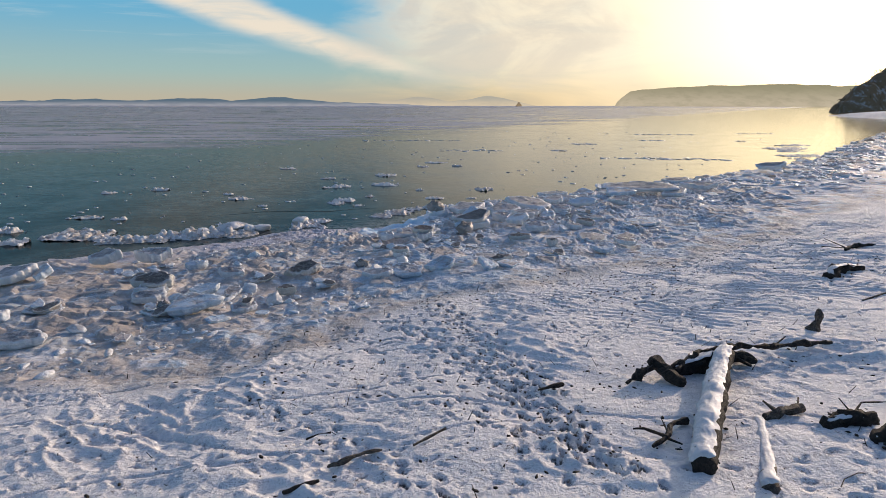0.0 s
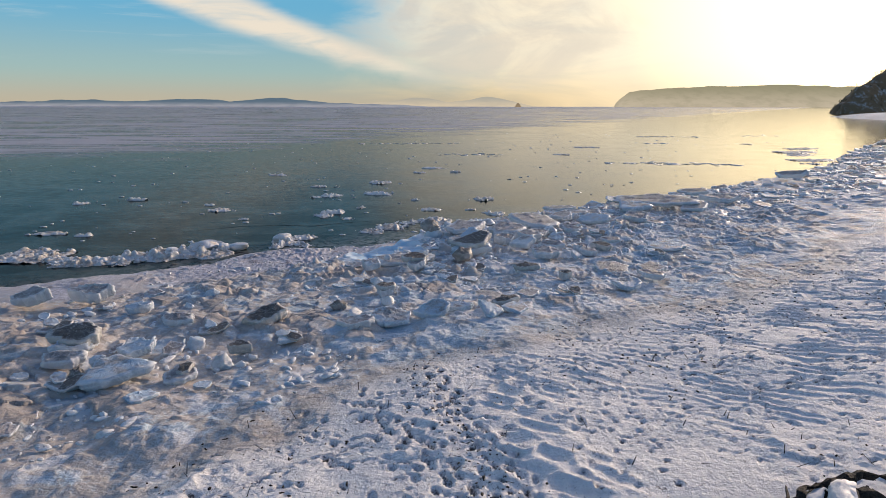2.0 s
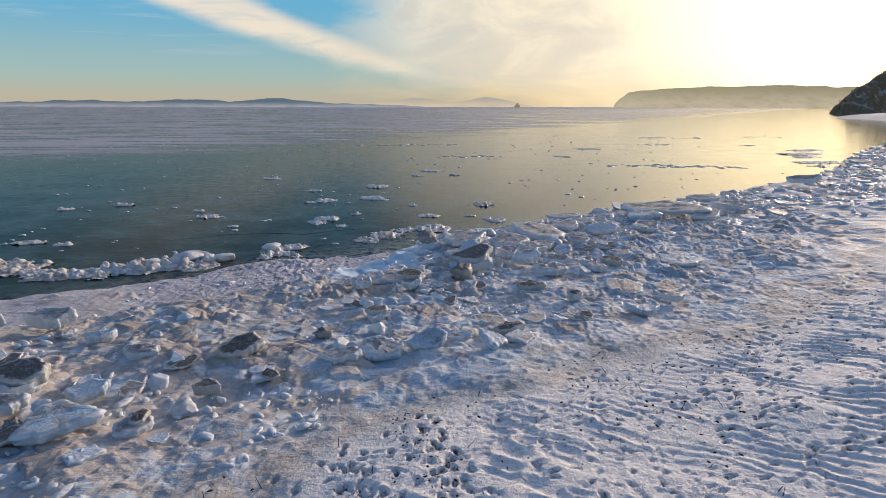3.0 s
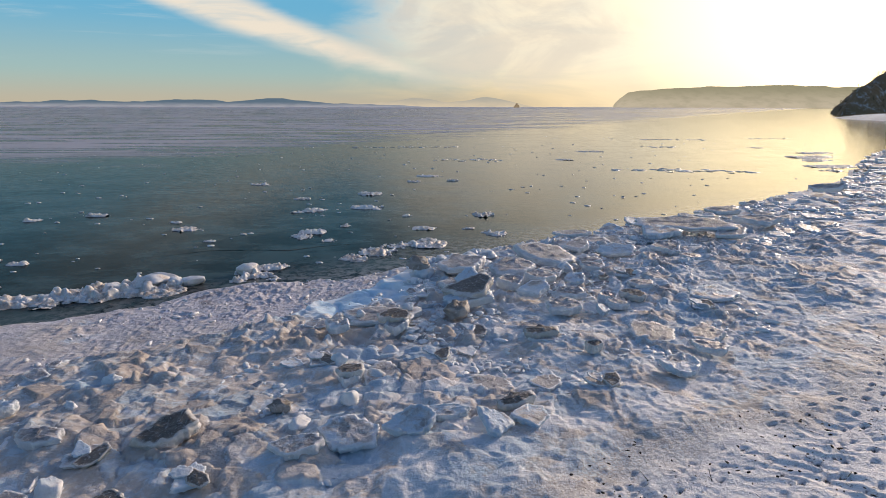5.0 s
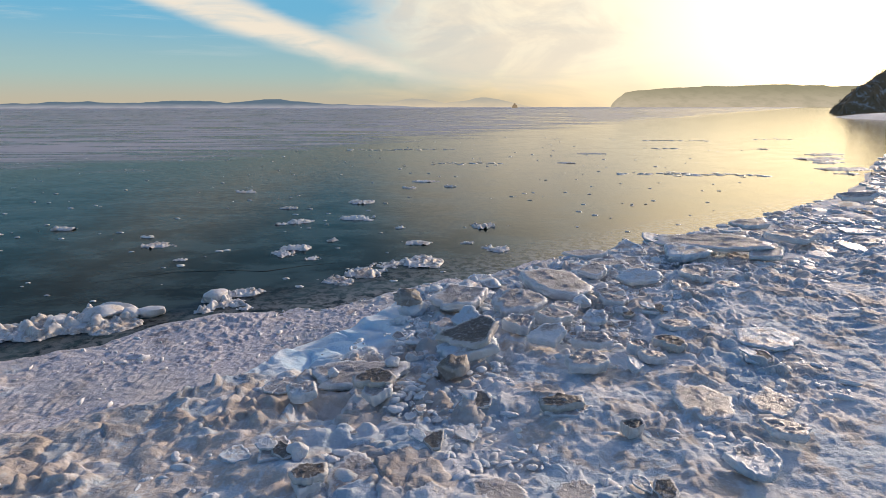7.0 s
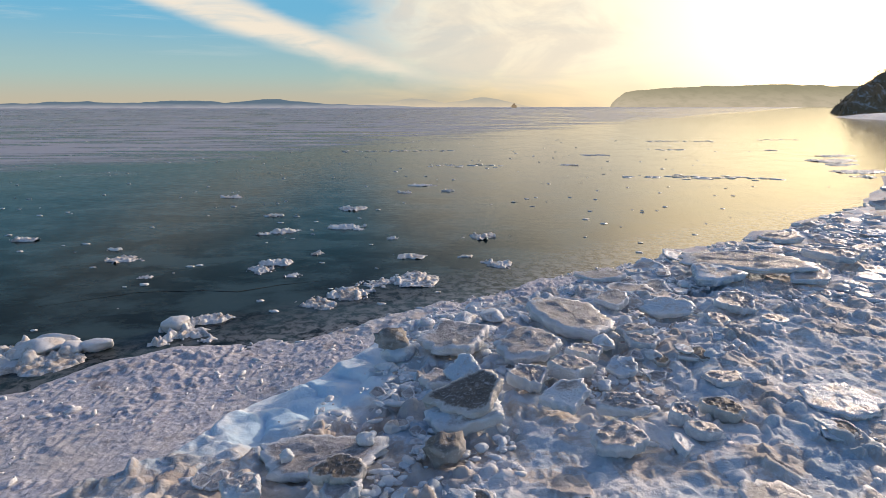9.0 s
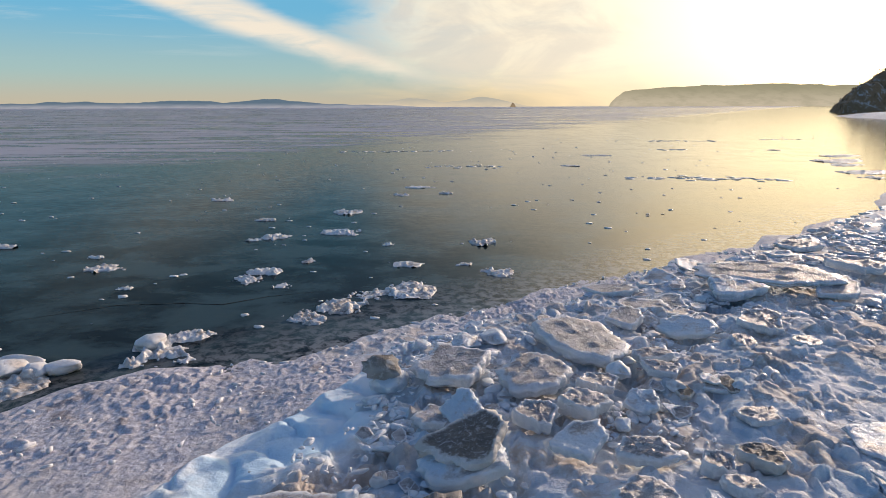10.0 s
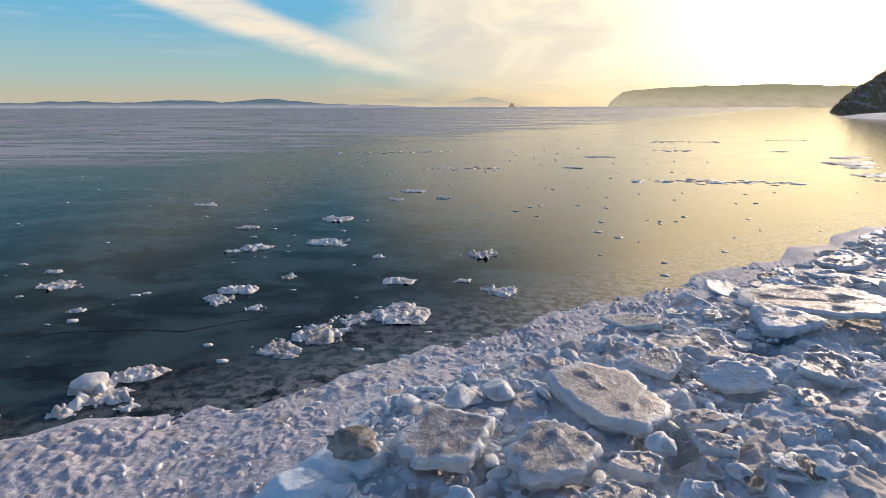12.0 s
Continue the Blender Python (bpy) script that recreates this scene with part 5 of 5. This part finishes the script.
wood("dark_log", "short bare dark log bedded in snow by the big log", ((3.75, 9.15, -0.03), (4.2, 9.3, 0.02), (4.5, 9.5, 0.05)), (0.09, 0.11, 0.1), BARK, 0.95, 0.35, 5, category="log")
wood("root_mass", "torn black roots at the end of the log", ((4.75, 9.4, 0.08), (4.95, 9.42, 0.08), (5.15, 9.35, 0.0)), (0.09, 0.09, 0.05), BARK, 0.0, 0.5, 6, ((((4.9, 9.42, 0.08), (5.08, 9.62, 0.06)), 0.04, 0.015), (((4.85, 9.4, 0.05), (4.98, 9.15, 0.0)), 0.04, 0.015)), "roots")
wood("upright_stump", "small upright weathered stump standing in snow", ((7.12, 11.0, -0.05), (7.15, 11.03, 0.15), (7.2, 11.08, 0.34)), (0.12, 0.10, 0.04), GREY_WOOD, 0.0, 0.4, 7, category="stump")
wood("buried_log", "snow-buried log with a bare dark end", ((3.5, 5.75, 0.0), (3.66, 6.1, -0.05), (3.85, 6.5, -0.09), (4.22, 7.4, -0.07)), (0.09, 0.09, 0.085, 0.07), GREY_WOOD, 1.15, 0.18, 8, category="log")
wood("knotted_root", "knotted brown root half under snow", ((4.3, 7.42, 0.0), (4.55, 7.5, 0.03), (4.88, 7.6, 0.02)), (0.05, 0.075, 0.05), GREY_WOOD, 0.0, 0.5, 9, ((((4.5, 7.5, 0.02), (4.42, 7.72, 0.08)), 0.03, 0.012), (((4.82, 7.58, 0.02), (4.95, 7.8, 0.07)), 0.025, 0.01)), "root")
wood("dark_log", "wet black log under a cushion of snow", ((4.95, 7.2, -0.05), (5.25, 7.2, -0.02), (5.6, 7.25, -0.03)), (0.09, 0.13, 0.10), BARK, 0.85, 0.55, 10, ((((5.3, 7.2, 0.1), (5.55, 7.42, 0.16), (5.95, 7.5, 0.12)), 0.022, 0.008), (((5.3, 7.2, 0.1), (5.26, 7.45, 0.22)), 0.016, 0.006)), "log")
wood("dark_log", "heavy black log end sticking out of snow", ((5.3, 6.75, -0.05), (5.6, 6.62, -0.02), (6.1, 6.4, -0.02)), (0.12, 0.19, 0.18), BARK, 0.85, 0.55, 11, category="log")
wood("gnarled_log", "gnarled dark log with snow drifted over it", ((9.75, 14.75, 0.0), (10.05, 15.1, 0.08), (10.5, 15.35, 0.10), (11.1, 15.55, 0.05)), (0.12, 0.14, 0.11, 0.06), BARK, 1.0, 0.45, 12, category="log")
wood("forked_branch", "dark forked branch resting on the snow", ((12.3, 18.1, 0.05), (12.6, 18.4, 0.1), (13.1, 18.6, 0.1), (13.6, 18.7, 0.06)), (0.04, 0.06, 0.06, 0.03), BARK, 0.0, 0.45, 13, ((((12.45, 18.25, 0.08), (12.3, 18.6, 0.2), (12.1, 18.9, 0.32)), 0.02, 0.008), (((12.5, 18.3, 0.08), (11.8, 18.5, 0.14)), 0.018, 0.006)), "branch")
wood("driftwood_stick", "weathered stick of driftwood lying on snow", ((-1.38, 6.6, 0.01), (-1.15, 6.68, 0.03), (-0.95, 6.8, 0.03), (-0.75, 6.87, 0.01)), (0.018, 0.03, 0.028, 0.012), GREY_WOOD, 0.0, 0.5, 14, category="stick")
wood("driftwood_stick", "short dark stick lying on snow", ((-1.82, 7.42, 0.0), (-1.68, 7.5, 0.02), (-1.52, 7.54, 0.01)), (0.018, 0.03, 0.02), BARK, 0.0, 0.5, 15, category="stick")
wood("driftwood_stick", "short dark stick lying on snow", ((-1.78, 6.08, 0.02), (-1.42, 6.25, 0.03)), (0.025, 0.03), BARK, 0.0, 0.3, 16, category="stick")
wood("driftwood_stick", "dark bent stick lying on snow", ((-4.15, 5.85, 0.02), (-3.8, 6.02, 0.04), (-3.55, 6.14, 0.02)), (0.02, 0.03, 0.02), BARK, 0.0, 0.3, 17, category="stick")
wood("driftwood_stick", "thin stick half covered by snow", ((-0.35, 6.9, 0.02), (0.05, 7.25, 0.04)), (0.015, 0.02), GREY_WOOD, 0.0, 0.3, 18, category="stick")
wood("driftwood_stick", "dark stick with a stub on the snow", ((1.45, 8.5, 0.0), (1.7, 8.55, 0.03), (1.85, 8.6, 0.02)), (0.012, 0.026, 0.03), BARK, 0.0, 0.5, 19, category="stick")
wood("root_tangle", "tangle of dark gnarled roots on the snow", ((2.57, 6.7, 0.0), (2.8, 6.85, 0.03), (2.95, 7.15, 0.05), (3.2, 7.28, 0.02)), (0.02, 0.032, 0.03, 0.03), BARK, 0.0, 0.5, 20, ((((2.8, 6.85, 0.04), (2.58, 7.08, 0.04), (2.46, 7.12, 0.02)), 0.025, 0.012), (((2.8, 6.85, 0.02), (2.9, 6.65, 0.05)), 0.025, 0.01), (((2.85, 7.02, 0.04), (2.85, 7.25, 0.1)), 0.014, 0.006)), "roots")
wood("driftwood_stick", "thin pale branch lying on snow", ((9.1, 12.6, 0.03), (9.9, 13.0, 0.06)), (0.02, 0.03), GREY_WOOD, 0.0, 0.25, 22, category="stick")
wood("driftwood_stick", "long thin twig curving over the snow", ((4.2, 5.72, 0.01), (4.35, 5.88, 0.04), (4.55, 5.97, 0.05), (4.8, 6.0, 0.02)), (0.005, 0.006, 0.005, 0.003), GREY_WOOD, 0.0, 0.2, 24, category="stick")


def litter():
    """Bark chips, pebbles and stubs of twigs that show through the snow."""
    rng = random.Random(61)
    chips = []
    for k in range(6500):
        x, y = rng.uniform(-10, 17), rng.uniform(4.5, 22)
        v = float(pieces(CREST, x)) - y
        if v > float(pieces(SNOWLINE, x)) - 1.5 and soft_noise(np.array(x * 0.7), np.array(y * 0.7), 311) > -0.15:
            chips.append((x, y, 0.012 + 0.06 * rng.random() ** 2.0, rng.uniform(0.25, 0.6)))
    for k in range(420):
        along, off = rng.uniform(0, 8.5), rng.gauss(0, 0.28)
        chips.append((1.9 - along * 0.276 + off * 0.96, 6.4 + along * 0.961 + off * 0.276, 0.012 + 0.045 * rng.random() ** 2, rng.uniform(0.25, 0.5)))
    scatter_stuff("bark_chips", "dark bark chips and pebbles in the snow", "debris", BARK, chips, 5)
    verts, faces = [], []
    for k in range(260):
        x, y = rng.uniform(-6, 14), rng.uniform(5, 17)
        if float(pieces(CREST, x)) - y < float(pieces(SNOWLINE, x)) - 1.5:
            continue
        a = Vector((x, y, spot(x, y) - 0.02))
        b = a + Vector((rng.uniform(-0.12, 0.12), rng.uniform(-0.12, 0.12), rng.uniform(0.02, 0.16)))
        n = len(verts)
        for c, r in ((a, 0.008), (b, 0.004)):
            verts.extend([c + Vector((r, 0, 0)), c + Vector((-r * 0.5, r * 0.87, 0)), c + Vector((-r * 0.5, -r * 0.87, 0))])
        faces.extend([(n, n + 1, n + 4, n + 3), (n + 1, n + 2, n + 5, n + 4), (n + 2, n, n + 3, n + 5), (n + 3, n + 4, n + 5)])
    tagged(new("twig_stubs", finish("twig_stubs", verts, faces, BARK, False)), "dry grass stems and twig stubs poking from snow", "twigs", kind="stuff")


litter()
